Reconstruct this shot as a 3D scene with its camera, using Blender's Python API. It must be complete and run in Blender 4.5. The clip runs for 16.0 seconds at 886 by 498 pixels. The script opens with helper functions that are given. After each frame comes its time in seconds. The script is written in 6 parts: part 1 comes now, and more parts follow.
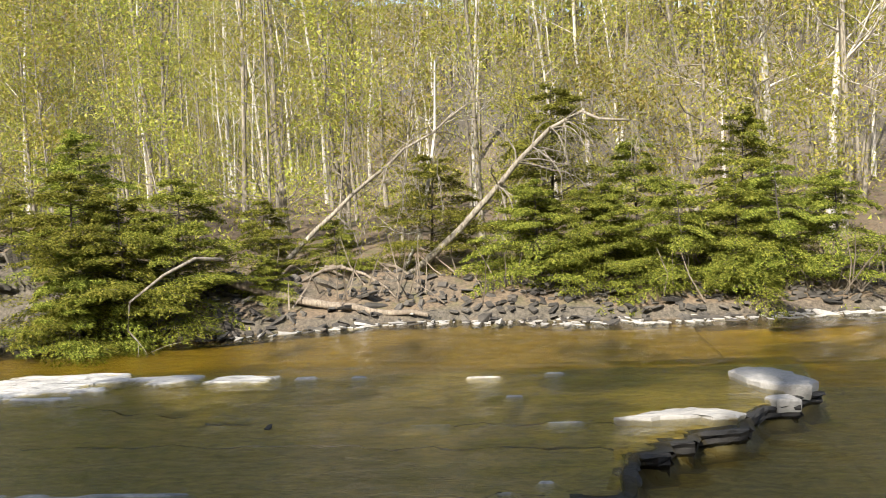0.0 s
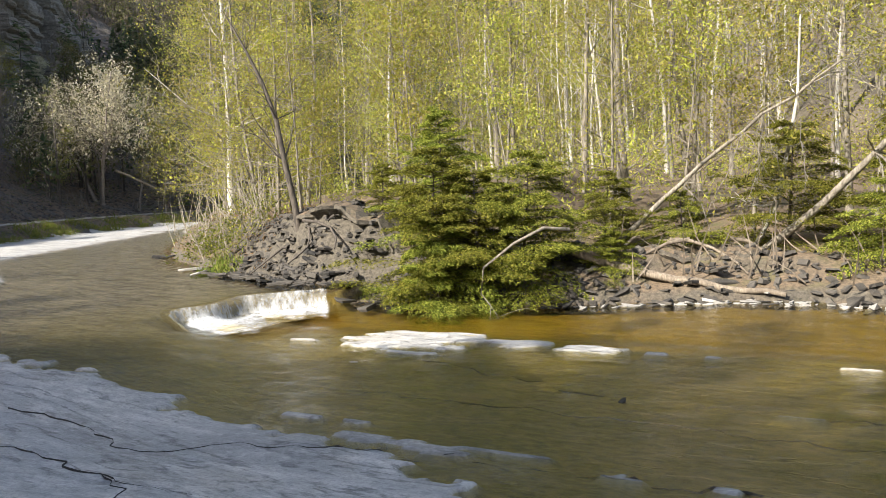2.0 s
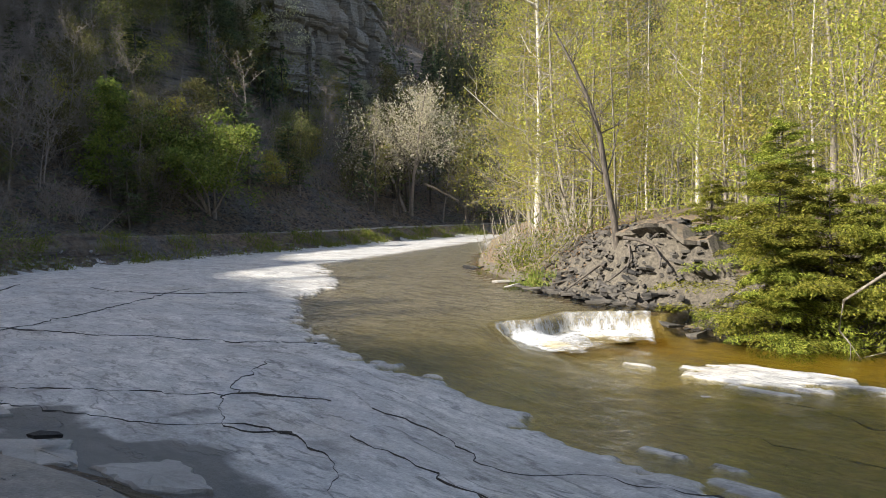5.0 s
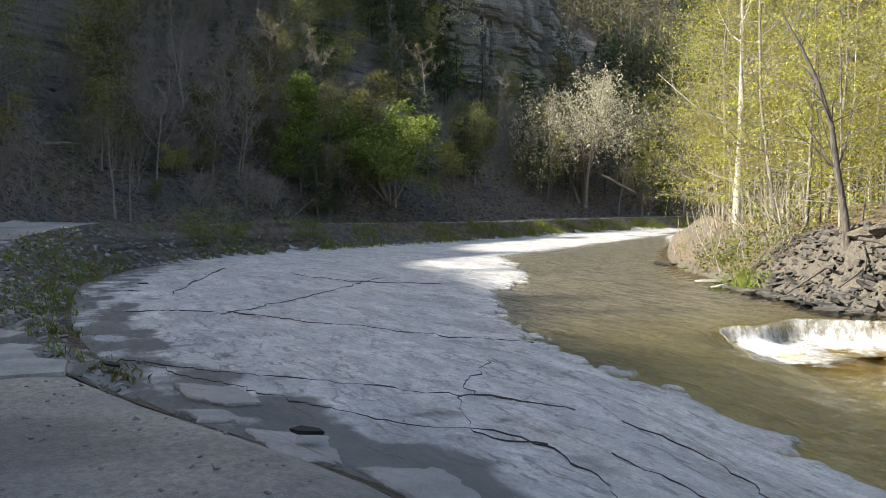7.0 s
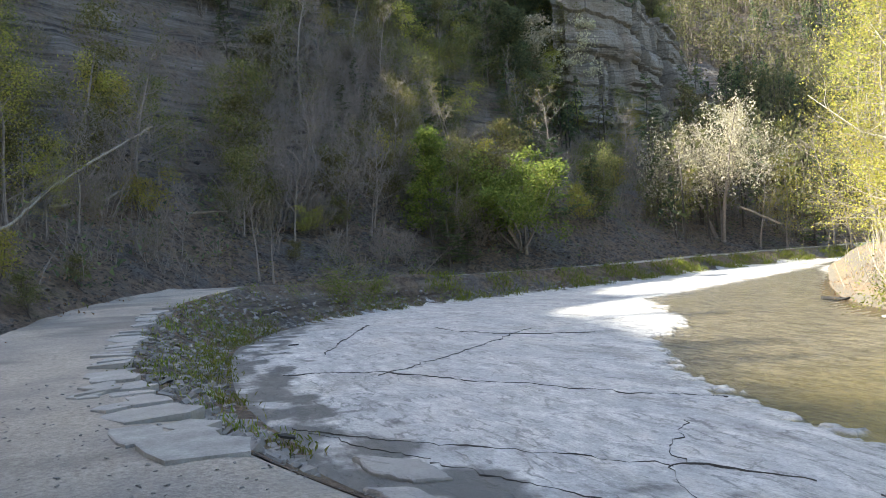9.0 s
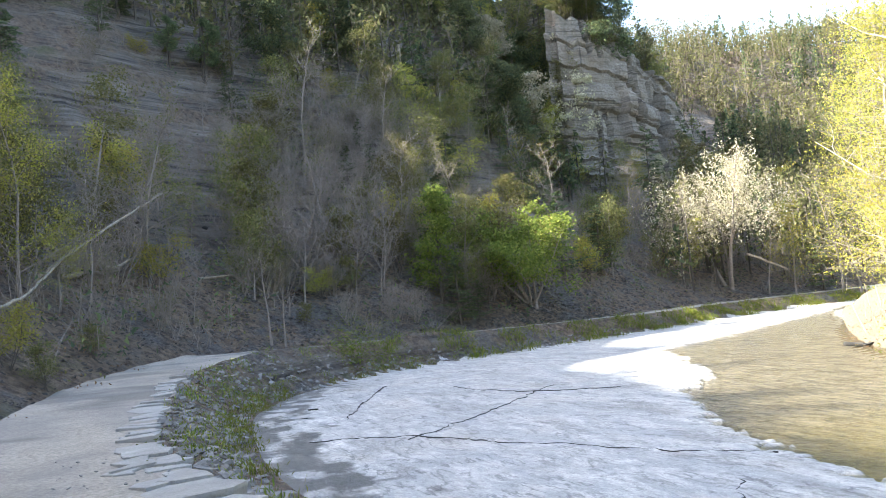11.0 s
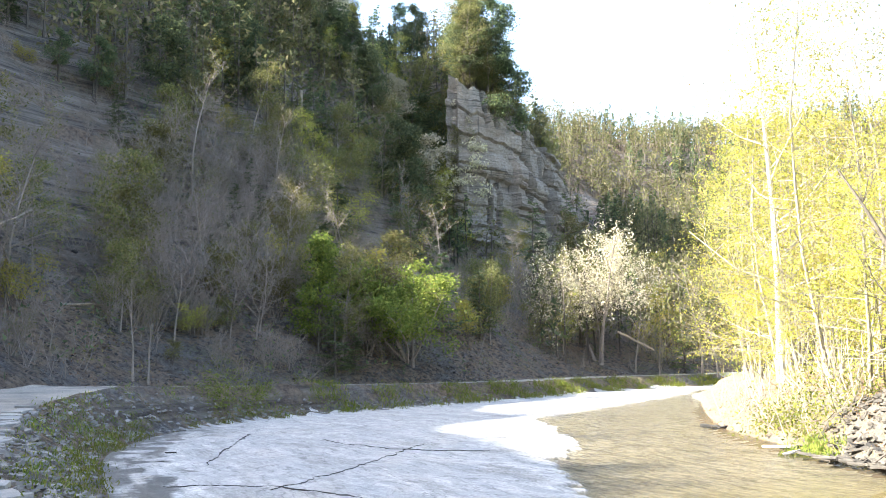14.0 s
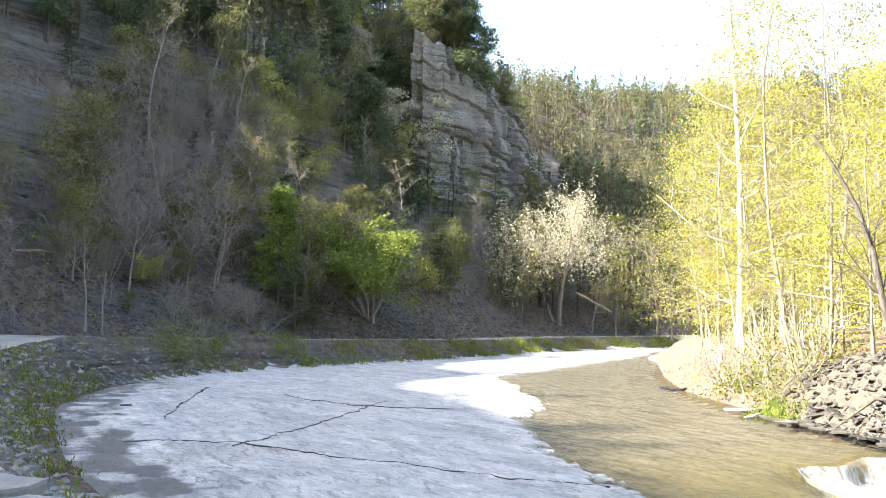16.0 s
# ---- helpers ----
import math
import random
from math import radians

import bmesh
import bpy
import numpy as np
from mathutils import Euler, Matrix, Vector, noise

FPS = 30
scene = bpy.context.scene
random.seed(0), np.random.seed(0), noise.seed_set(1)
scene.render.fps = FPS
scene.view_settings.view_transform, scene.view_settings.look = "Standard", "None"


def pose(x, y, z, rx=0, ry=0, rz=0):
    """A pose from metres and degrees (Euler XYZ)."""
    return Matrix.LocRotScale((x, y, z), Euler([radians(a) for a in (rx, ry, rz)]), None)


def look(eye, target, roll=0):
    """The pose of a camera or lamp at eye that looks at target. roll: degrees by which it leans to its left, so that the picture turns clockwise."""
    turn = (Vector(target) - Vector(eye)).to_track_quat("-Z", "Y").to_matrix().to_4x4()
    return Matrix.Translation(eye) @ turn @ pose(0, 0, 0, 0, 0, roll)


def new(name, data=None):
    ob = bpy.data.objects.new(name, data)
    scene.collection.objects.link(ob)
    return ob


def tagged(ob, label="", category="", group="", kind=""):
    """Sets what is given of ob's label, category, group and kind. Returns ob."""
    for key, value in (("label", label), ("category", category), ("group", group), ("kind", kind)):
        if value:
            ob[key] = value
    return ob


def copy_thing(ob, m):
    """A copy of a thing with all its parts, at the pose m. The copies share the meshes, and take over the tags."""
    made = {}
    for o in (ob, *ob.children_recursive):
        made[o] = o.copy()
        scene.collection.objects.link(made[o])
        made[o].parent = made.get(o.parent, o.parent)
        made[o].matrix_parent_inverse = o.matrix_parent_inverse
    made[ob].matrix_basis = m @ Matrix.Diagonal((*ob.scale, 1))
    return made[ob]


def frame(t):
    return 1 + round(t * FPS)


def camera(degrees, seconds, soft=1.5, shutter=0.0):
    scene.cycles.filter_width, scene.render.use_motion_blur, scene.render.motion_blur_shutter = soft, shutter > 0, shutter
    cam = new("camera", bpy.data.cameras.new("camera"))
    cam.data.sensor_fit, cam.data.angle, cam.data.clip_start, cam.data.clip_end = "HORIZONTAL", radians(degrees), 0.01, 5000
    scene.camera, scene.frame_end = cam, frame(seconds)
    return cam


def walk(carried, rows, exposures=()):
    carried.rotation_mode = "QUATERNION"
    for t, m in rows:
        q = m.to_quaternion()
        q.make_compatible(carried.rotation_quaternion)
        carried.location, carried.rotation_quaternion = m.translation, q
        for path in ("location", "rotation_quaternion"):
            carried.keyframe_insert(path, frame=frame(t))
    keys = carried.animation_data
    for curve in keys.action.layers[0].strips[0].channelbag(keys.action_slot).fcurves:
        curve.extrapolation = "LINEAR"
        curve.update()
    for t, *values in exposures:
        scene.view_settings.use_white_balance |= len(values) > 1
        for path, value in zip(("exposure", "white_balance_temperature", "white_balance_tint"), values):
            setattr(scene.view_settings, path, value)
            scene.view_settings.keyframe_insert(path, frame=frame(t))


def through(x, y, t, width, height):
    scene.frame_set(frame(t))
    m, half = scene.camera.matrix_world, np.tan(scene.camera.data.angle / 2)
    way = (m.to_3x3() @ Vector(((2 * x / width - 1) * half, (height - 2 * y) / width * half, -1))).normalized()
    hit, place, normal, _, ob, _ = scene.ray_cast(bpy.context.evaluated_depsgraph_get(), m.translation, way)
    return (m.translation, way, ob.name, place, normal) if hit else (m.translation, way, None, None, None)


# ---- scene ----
cam = camera(58.0, 16.0, soft=0.8)
PATH = [
    (0, (2.403, 1.603, 1.912), (2.146, 3.583, 1.79), -3.2),
    (0.5, (2.342, 1.619, 1.906), (1.905, 3.567, 1.786), -3.3),
    (1, (2.272, 1.581, 1.923), (1.639, 3.474, 1.79), -3.2),
    (1.3, (2.184, 1.566, 1.942), (1.442, 3.418, 1.804), -3.4),
    (1.5, (2.204, 1.566, 1.954), (1.37, 3.379, 1.814), -3.3),
    (2, (2.111, 1.602, 1.956), (1.088, 3.314, 1.804), -3.3),
    (2.5, (1.974, 1.637, 1.96), (0.835, 3.275, 1.833), -3.2),
    (3, (1.867, 1.622, 1.959), (0.647, 3.203, 1.855), -2.1),
    (3.5, (1.718, 1.571, 1.971), (0.502, 3.155, 1.857), -1.9),
    (4, (1.548, 1.534, 1.961), (0.253, 3.05, 1.807), -1.5),
    (4.5, (1.35, 1.55, 1.957), (-0.073, 2.949, 1.823), -1.7),
    (4.7, (1.268, 1.54, 1.966), (-0.213, 2.88, 1.856), -1.7),
    (6.8, (0.369, 1.05, 2.099), (-1.388, 2.002, 2.005), -0.9),
    (7, (0.236, 1.032, 2.085), (-1.538, 1.95, 1.988), -0.8),
    (7.5, (-0.147, 1.047, 2.044), (-1.98, 1.846, 2.046), -2.5),
    (8, (-0.328, 0.892, 2.079), (-2.165, 1.682, 2.056), -2.7),
    (8.5, (-0.531, 0.783, 2.139), (-2.391, 1.516, 2.082), -3.1),
    (9, (-0.679, 0.721, 2.17), (-2.573, 1.363, 2.204), -4.2),
    (9.2, (-0.723, 0.668, 2.179), (-2.61, 1.329, 2.217), -4.4),
    (11.3, (-0.962, 0.256, 2.293), (-2.846, 0.893, 2.497), -5.9),
    (11.5, (-0.988, 0.225, 2.297), (-2.872, 0.858, 2.527), -5.7),
    (12, (-1.057, 0.217, 2.309), (-2.926, 0.847, 2.639), -5.4),
    (12.5, (-1.087, 0.235, 2.271), (-2.937, 0.885, 2.663), -5.4),
    (13, (-1.082, 0.244, 2.262), (-2.917, 0.896, 2.718), -4.0),
    (13.5, (-1.04, 0.264, 2.214), (-2.849, 1.011, 2.628), -2.0),
    (14, (-0.991, 0.243, 2.224), (-2.744, 1.158, 2.518), -1.2),
    (14.5, (-1.058, 0.209, 2.233), (-2.782, 1.2, 2.453), -0.7),
    (15, (-1.212, 0.245, 2.246), (-2.929, 1.251, 2.45), -0.4),
    (15.5, (-1.368, 0.27, 2.226), (-3.095, 1.258, 2.431), -0.1),
    (16, (-1.52, 0.237, 2.235), (-3.235, 1.247, 2.423), 0.1),
]
walk(cam, [(t, look(eye, target, roll)) for t, eye, target, roll in PATH], exposures=[(0.0, 1.26, 6900, 10), (4.5, 1.27, 6900, 10), (7.0, 1.5, 6800, 8), (9.0, 2.2, 6800, 7), (11.5, 2.95, 6800, 8), (12.5, 3.1, 6800, 8), (16.0, 2.72, 6800, 9)])

# ---- light ----
SUN_BEARING, SUN_HEIGHT = 162.0, 37.1      # degrees left of +y, degrees up
sb, sh = radians(SUN_BEARING), radians(SUN_HEIGHT)
to_sun = Vector((-math.sin(sb) * math.cos(sh), math.cos(sb) * math.cos(sh), math.sin(sh)))
world = bpy.data.worlds.new("sky")
scene.world = world
world.use_nodes = True
wn = world.node_tree
sky = wn.nodes.new("ShaderNodeTexSky")
sky.sky_type, sky.sun_disc = "NISHITA", False
sky.sun_elevation, sky.sun_rotation = sh, radians(360 - SUN_BEARING)
sky.air_density, sky.dust_density, sky.ozone_density = 1.0, 2.0, 1.0
wn.links.new(sky.outputs[0], wn.nodes["Background"].inputs[0])
wn.nodes["Background"].inputs[1].default_value = 0.135
sun = new("sun", bpy.data.lights.new("sun", "SUN"))
sun.data.energy, sun.data.angle, sun.data.color = 5.0, radians(0.55), (1.0, 0.96, 0.89)
sun.matrix_world = look(to_sun * 200, (0, 0, 0))


# ---- materials ----
class Nodes:
    """A small writer of node trees."""

    def __init__(self, name):
        self.mat = bpy.data.materials.new(name)
        self.mat.use_nodes = True
        self.t = self.mat.node_tree
        self.t.nodes.clear()
        self.out = self.t.nodes.new("ShaderNodeOutputMaterial")
        self.geo = self.t.nodes.new("ShaderNodeNewGeometry")
        self.obj = self.t.nodes.new("ShaderNodeObjectInfo")
        self.tc = self.t.nodes.new("ShaderNodeTexCoord")

    def put(self, socket, value):
        if isinstance(value, bpy.types.NodeSocket):
            self.t.links.new(value, socket)
        elif value is not None:
            if hasattr(socket.default_value, "__len__") and len(socket.default_value) == 4 and len(value) == 3:
                value = (*value, 1)
            socket.default_value = value

    def node(self, kind, out=0, **ins):
        n = self.t.nodes.new(kind)
        for key, value in ins.items():
            self.put(n.inputs[key.replace("_", " ")], value)
        return n.outputs[out]

    def scaled(self, where, s):
        n = self.t.nodes.new("ShaderNodeMapping")
        self.t.links.new(where, n.inputs[0])
        n.inputs["Scale"].default_value = s
        return n.outputs[0]

    def noise(self, where, scale, detail=4, rough=0.55, out=0):
        return self.node("ShaderNodeTexNoise", out, Vector=where, Scale=scale, Detail=detail, Roughness=rough)

    def voronoi(self, where, scale, feature="F1", out=0):
        n = self.t.nodes.new("ShaderNodeTexVoronoi")
        n.feature = feature
        self.t.links.new(where, n.inputs["Vector"])
        n.inputs["Scale"].default_value = scale
        return n.outputs[out]

    def ramp(self, fac, *stops):
        n = self.t.nodes.new("ShaderNodeValToRGB")
        while len(n.color_ramp.elements) < len(stops):
            n.color_ramp.elements.new(0.5)
        for e, (at, c) in zip(n.color_ramp.elements, stops):
            e.position, e.color = at, (c, c, c, 1) if isinstance(c, (int, float)) else (*c, 1)
        self.t.links.new(fac, n.inputs[0])
        return n.outputs[0]

    def mix(self, fac, a, b, blend="MIX"):
        n = self.t.nodes.new("ShaderNodeMix")
        n.data_type, n.blend_type = "RGBA", blend
        self.put(n.inputs[0], fac), self.put(n.inputs[6], a), self.put(n.inputs[7], b)
        return n.outputs[2]

    def math(self, op, a, b=0.5):
        n = self.t.nodes.new("ShaderNodeMath")
        n.operation = op
        self.put(n.inputs[0], a), self.put(n.inputs[1], b)
        return n.outputs[0]

    def attribute(self, name):
        n = self.t.nodes.new("ShaderNodeAttribute")
        n.attribute_name = name
        return n.outputs["Fac"]

    def bump(self, height, strength=0.5, distance=0.05, under=None):
        return self.node("ShaderNodeBump", 0, Height=height, Strength=strength, Distance=distance, Normal=under)

    def surface(self, colour, rough=0.8, normal=None, **more):
        b = self.node("ShaderNodeBsdfPrincipled", 0, Base_Color=colour, Roughness=rough, Normal=normal, **more)
        return self.done(b)

    def done(self, shader):
        self.t.links.new(shader, self.out.inputs[0])
        return self.mat


def rock_material(name, dark, pale, stain, tilt=1.0):
    n = Nodes(name)
    p = n.geo.outputs["Position"]
    big = n.noise(p, 0.35, 5, 0.6)
    mid = n.noise(p, 2.2, 6, 0.65)
    fine = n.noise(p, 24, 5, 0.7)
    c = n.mix(n.ramp(mid, (0.35, 0), (0.65, 1)), dark, pale)
    c = n.mix(n.ramp(big, (0.5, 0), (0.68, 0.6)), c, stain)
    c = n.mix(n.ramp(fine, (0.3, 0.35), (0.6, 0)), c, (0.05, 0.05, 0.05))
    c = n.mix(0.16, c, n.mix(1.0, c, n.ramp(n.noise(p, 90, 2), (0.3, 0.2), (0.7, 1.0)), "MULTIPLY"))
    c = n.mix(n.math("MULTIPLY", n.obj.outputs["Random"], 0.6), c, dark)
    h = n.math("ADD", n.math("MULTIPLY", mid, 0.6), fine)
    return n.surface(c, 0.85, n.bump(h, 0.55, 0.03))


def shelf_material():
    n = Nodes("shelf_rock")
    p = n.geo.outputs["Position"]
    long_ = n.scaled(p, (0.5, 1.3, 1.0))
    big = n.noise(long_, 0.45, 5, 0.6)
    mid = n.noise(long_, 3.2, 6, 0.7)
    fine = n.noise(p, 30, 4, 0.7)
    pits = n.noise(n.scaled(p, (0.8, 1.5, 1.0)), 9.0, 6, 0.75)
    c = n.mix(n.ramp(mid, (0.38, 0), (0.60, 1)), (0.34, 0.336, 0.326), (0.62, 0.605, 0.572))
    c = n.mix(n.ramp(big, (0.45, 0), (0.7, 0.6)), c, (0.34, 0.34, 0.34))
    c = n.mix(n.ramp(n.noise(n.scaled(p, (0.25, 1.1, 1.0)), 1.1, 6, 0.7), (0.42, 0.7), (0.52, 0)), c, (0.33, 0.332, 0.335))
    c = n.mix(n.ramp(n.noise(n.scaled(p, (0.5, 1.2, 1.0)), 1.6, 7, 0.75), (0.42, 0.75), (0.51, 0)), c, (0.29, 0.29, 0.285))
    c = n.mix(n.ramp(n.noise(n.scaled(p, (0.4, 1.0, 1.0)), 0.7, 6, 0.7), (0.52, 0), (0.62, 0.5)), c, (0.46, 0.42, 0.37))
    c = n.mix(n.ramp(pits, (0.34, 0.6), (0.47, 0)), c, (0.13, 0.13, 0.13))
    c = n.mix(n.ramp(pits, (0.57, 0), (0.66, 0.5)), c, (0.68, 0.67, 0.65))
    c = n.mix(n.ramp(fine, (0.32, 0.4), (0.55, 0)), c, (0.10, 0.10, 0.095))
    # bank silt with painted crack shade, algae where the creek covers it, amber gravel in the channel
    algae_ripple = n.mix(n.ramp(n.noise(p, 1.1, 4), (0.35, 0), (0.7, 1)), (0.27, 0.225, 0.075), (0.16, 0.14, 0.05))
    algae_ripple = n.mix(n.ramp(n.noise(n.scaled(p, (0.35, 1.6, 1.0)), 7, 6, 0.7), (0.42, 0), (0.66, 0.75)), algae_ripple, (0.38, 0.32, 0.14))
    algae_ripple = n.mix(n.ramp(pits, (0.38, 0.8), (0.53, 0)), algae_ripple, (0.085, 0.07, 0.028))
    algae_ripple = n.mix(n.ramp(fine, (0.35, 0.4), (0.5, 0)), algae_ripple, (0.10, 0.085, 0.04))
    east = n.node("ShaderNodeSeparateXYZ", 0, Vector=p)
    # upstream a paler bed, its dark and pale streaks painted for ripple reflections
    algae_ripple = n.mix(n.ramp(n.math("MULTIPLY", n.math("ADD", east, 8.0), -0.2), (0.0, 0), (1.0, 0.9)), algae_ripple, n.mix(n.ramp(n.math("ADD", n.math("MULTIPLY", pits, 0.5), n.math("MULTIPLY", n.noise(n.scaled(p, (0.45, 2.2, 1.0)), 2.4, 6, 0.75), 0.5)), (0.43, 0), (0.57, 1)), (0.065, 0.06, 0.055), (0.45, 0.405, 0.35)))
    amber = n.mix(n.ramp(n.noise(n.scaled(p, (0.3, 1.5, 1.0)), 5, 5, 0.7), (0.35, 0), (0.65, 1)), (0.22, 0.15, 0.014), (0.38, 0.265, 0.035))
    algae_ripple = n.mix(n.attribute("channel"), algae_ripple, amber)
    c = n.mix(n.attribute("wet"), c, algae_ripple)
    c = n.mix(n.ramp(n.math("MULTIPLY", n.attribute("silt_shade"), n.math("ADD", mid, 0.45)), (0.35, 0), (0.6, 0.88)), c, (0.06, 0.058, 0.05))
    # low broken beds: each edge's shade painted as a thin dark line, the tread below it dusted with silt
    field = n.noise(n.scaled(p, (0.22, 0.8, 1.0)), 0.55, 7, 0.6)
    beds = n.ramp(field, (0.40, 0), (0.404, 0.25), (0.47, 0.25), (0.474, 0.5), (0.53, 0.5), (0.534, 0.75), (0.60, 0.75), (0.604, 1))
    edge = n.ramp(field, (0.392, 0), (0.400, 0.8), (0.409, 0), (0.461, 0), (0.470, 0.75), (0.479, 0), (0.523, 0), (0.530, 0.8), (0.538, 0), (0.592, 0), (0.600, 0.7), (0.609, 0))
    broken = n.ramp(n.noise(p, 1.7, 4, 0.7), (0.40, 0), (0.56, 1))
    dry = n.math("SUBTRACT", 1.0, n.attribute("wet"))
    c = n.mix(n.math("MULTIPLY", n.math("MULTIPLY", edge, broken), dry), c, (0.07, 0.068, 0.065))
    c = n.mix(n.math("MULTIPLY", n.math("MULTIPLY", n.ramp(n.noise(n.scaled(p, (0.3, 1.0, 1.0)), 0.9, 6, 0.72), (0.52, 0), (0.60, 0.62)), dry), n.ramp(pits, (0.4, 1.0), (0.6, 0.35))), c, (0.15, 0.14, 0.125))
    h = n.math("ADD", n.math("MULTIPLY", mid, 0.8), n.math("ADD", n.math("MULTIPLY", fine, 0.4), n.math("ADD", n.math("MULTIPLY", beds, 5.0), n.math("MULTIPLY", pits, 0.9))))
    return n.surface(c, n.ramp(mid, (0.3, 0.42), (0.7, 0.7)), n.bump(h, 0.55, 0.025))


def gravel_material():
    n = Nodes("path_gravel")
    p = n.geo.outputs["Position"]
    grit = n.voronoi(p, 38, "F1", 0)
    big = n.noise(p, 0.5, 4)
    c = n.mix(n.ramp(n.noise(p, 14, 5, 0.7), (0.35, 0), (0.65, 1)), (0.20, 0.178, 0.148), (0.36, 0.32, 0.27))
    c = n.mix(n.ramp(big, (0.45, 0), (0.62, 0.55)), c, (0.14, 0.135, 0.13))
    c = n.mix(n.ramp(n.noise(p, 70, 3), (0.62, 0), (0.72, 0.7)), c, (0.42, 0.40, 0.37))
    damp = n.ramp(n.noise(n.scaled(p, (1.0, 0.45, 1.0)), 0.42, 4, 0.5), (0.55, 0), (0.64, 0.6))
    c = n.mix(damp, c, (0.09, 0.082, 0.072))
    return n.surface(c, 0.9, n.bump(n.math("ADD", grit, n.noise(p, 9, 5)), 0.5, 0.02))


def slope_material():
    """Dark shale talus with leaf litter, moss and grass."""
    n = Nodes("shale_slope")
    p = n.geo.outputs["Position"]
    z = n.node("ShaderNodeSeparateXYZ", 2, Vector=n.geo.outputs["Normal"])
    big = n.noise(p, 0.09, 5, 0.6)
    mid = n.noise(p, 0.8, 6, 0.65)
    fine = n.noise(p, 9, 5, 0.7)
    strata = n.noise(n.scaled(p, (0.10, 0.10, 2.2)), 1.0, 6, 0.7)
    clod = n.noise(p, 2.6, 5, 0.75)
    grit = n.math("ADD", n.math("MULTIPLY", fine, 0.5), n.math("MULTIPLY", clod, 0.5))
    shale = n.mix(n.ramp(grit, (0.38, 0), (0.62, 1)), (0.04, 0.038, 0.038), (0.185, 0.175, 0.168))
    litter = n.mix(n.ramp(clod, (0.36, 0), (0.62, 1)), (0.07, 0.05, 0.036), (0.23, 0.172, 0.125))
    green = n.mix(fine, (0.055, 0.07, 0.028), (0.12, 0.135, 0.05))
    c = n.mix(n.ramp(n.math("ADD", n.math("MULTIPLY", big, 0.6), n.math("MULTIPLY", mid, 0.4)), (0.45, 0), (0.53, 1)), shale, litter)
    c = n.mix(n.ramp(n.noise(p, 0.23, 5, 0.65), (0.56, 0), (0.68, 0.7)), c, green)
    face = n.mix(n.ramp(strata, (0.38, 0), (0.60, 1)), (0.03, 0.027, 0.026), (0.25, 0.225, 0.20))
    face = n.mix(n.ramp(n.noise(p, 0.5, 5, 0.7), (0.45, 0), (0.6, 0.8)), face, litter)
    c = n.mix(n.ramp(n.math("ADD", z, n.math("MULTIPLY", mid, 0.16)), (0.74, 1), (0.84, 0)), c, face)
    return n.surface(c, 0.95, n.bump(n.math("ADD", n.math("ADD", n.math("MULTIPLY", strata, 2.2), n.math("MULTIPLY", clod, 1.6)), fine), 1.0, 0.4))


def bank_material():
    """Forest floor of old leaves, bare earth and broken shale."""
    n = Nodes("forest_floor")
    p = n.geo.outputs["Position"]
    z = n.node("ShaderNodeSeparateXYZ", 2, Vector=n.geo.outputs["Normal"])
    fine = n.noise(p, 14, 6, 0.7)
    mid = n.noise(p, 1.2, 5, 0.6)
    litter = n.mix(n.ramp(fine, (0.3, 0), (0.7, 1)), (0.06, 0.045, 0.03), (0.23, 0.165, 0.105))
    shale = n.mix(n.ramp(fine, (0.3, 0), (0.7, 1)), (0.025, 0.022, 0.018), (0.15, 0.13, 0.10))
    c = n.mix(n.ramp(mid, (0.52, 0), (0.68, 0.8)), litter, (0.085, 0.09, 0.03))
    c = n.mix(n.ramp(z, (0.80, 1), (0.955, 0)), c, shale)
    return n.surface(c, 0.95, n.bump(n.math("ADD", mid, fine), 0.6, 0.06))


def water_material():
    """Shallow clear water, stained amber: tinted see-through with a rippled gloss."""
    n = Nodes("creek_water")
    p = n.geo.outputs["Position"]
    w = n.scaled(p, (1.0, 1.6, 1.0))
    rip = n.math("ADD", n.noise(w, 34.0, 4, 0.7), n.math("MULTIPLY", n.noise(w, 6.0, 3), 0.9))
    east = n.node("ShaderNodeSeparateXYZ", 0, Vector=p)
    chop = n.ramp(n.math("MULTIPLY", n.math("ADD", east, 5.0), -0.25), (0.0, 0.0), (1.0, 1.0))        # livelier above and round the fall
    waves = n.math("MULTIPLY", n.noise(n.scaled(p, (1.4, 2.2, 1.0)), 4.5, 5, 0.7), n.math("MULTIPLY", chop, 10.0))
    nor = n.bump(n.math("ADD", rip, waves), 0.5, 0.02)
    clear = n.node("ShaderNodeBsdfTransparent", 0, Color=n.mix(chop, (0.91, 0.855, 0.61), (0.93, 0.905, 0.80)))
    gloss = n.node("ShaderNodeBsdfGlossy", 0, Color=(1, 1, 1), Roughness=0.07, Normal=nor)
    fre = n.node("ShaderNodeFresnel", 0, IOR=n.math("ADD", 1.31, n.math("MULTIPLY", chop, 0.07)), Normal=nor)
    mixed = n.t.nodes.new("ShaderNodeMixShader")
    n.put(mixed.inputs[0], fre), n.put(mixed.inputs[1], clear), n.put(mixed.inputs[2], gloss)
    return n.done(mixed.outputs[0])


def bark_material(name, dark, pale, moss=0.0):
    n = Nodes(name)
    p = n.scaled(n.tc.outputs["Object"], (7, 7, 1.6))
    grain = n.noise(p, 3.0, 5, 0.65)
    c = n.mix(n.ramp(grain, (0.35, 0), (0.68, 1)), dark, pale)
    c = n.mix(n.ramp(n.noise(n.tc.outputs["Object"], 1.3, 4), (0.5, 0), (0.66, 0.6)), c, dark)
    c = n.mix(n.math("MULTIPLY", n.obj.outputs["Random"], 0.45), c, dark)
    return n.surface(c, 0.9, n.bump(grain, 0.6, 0.03))


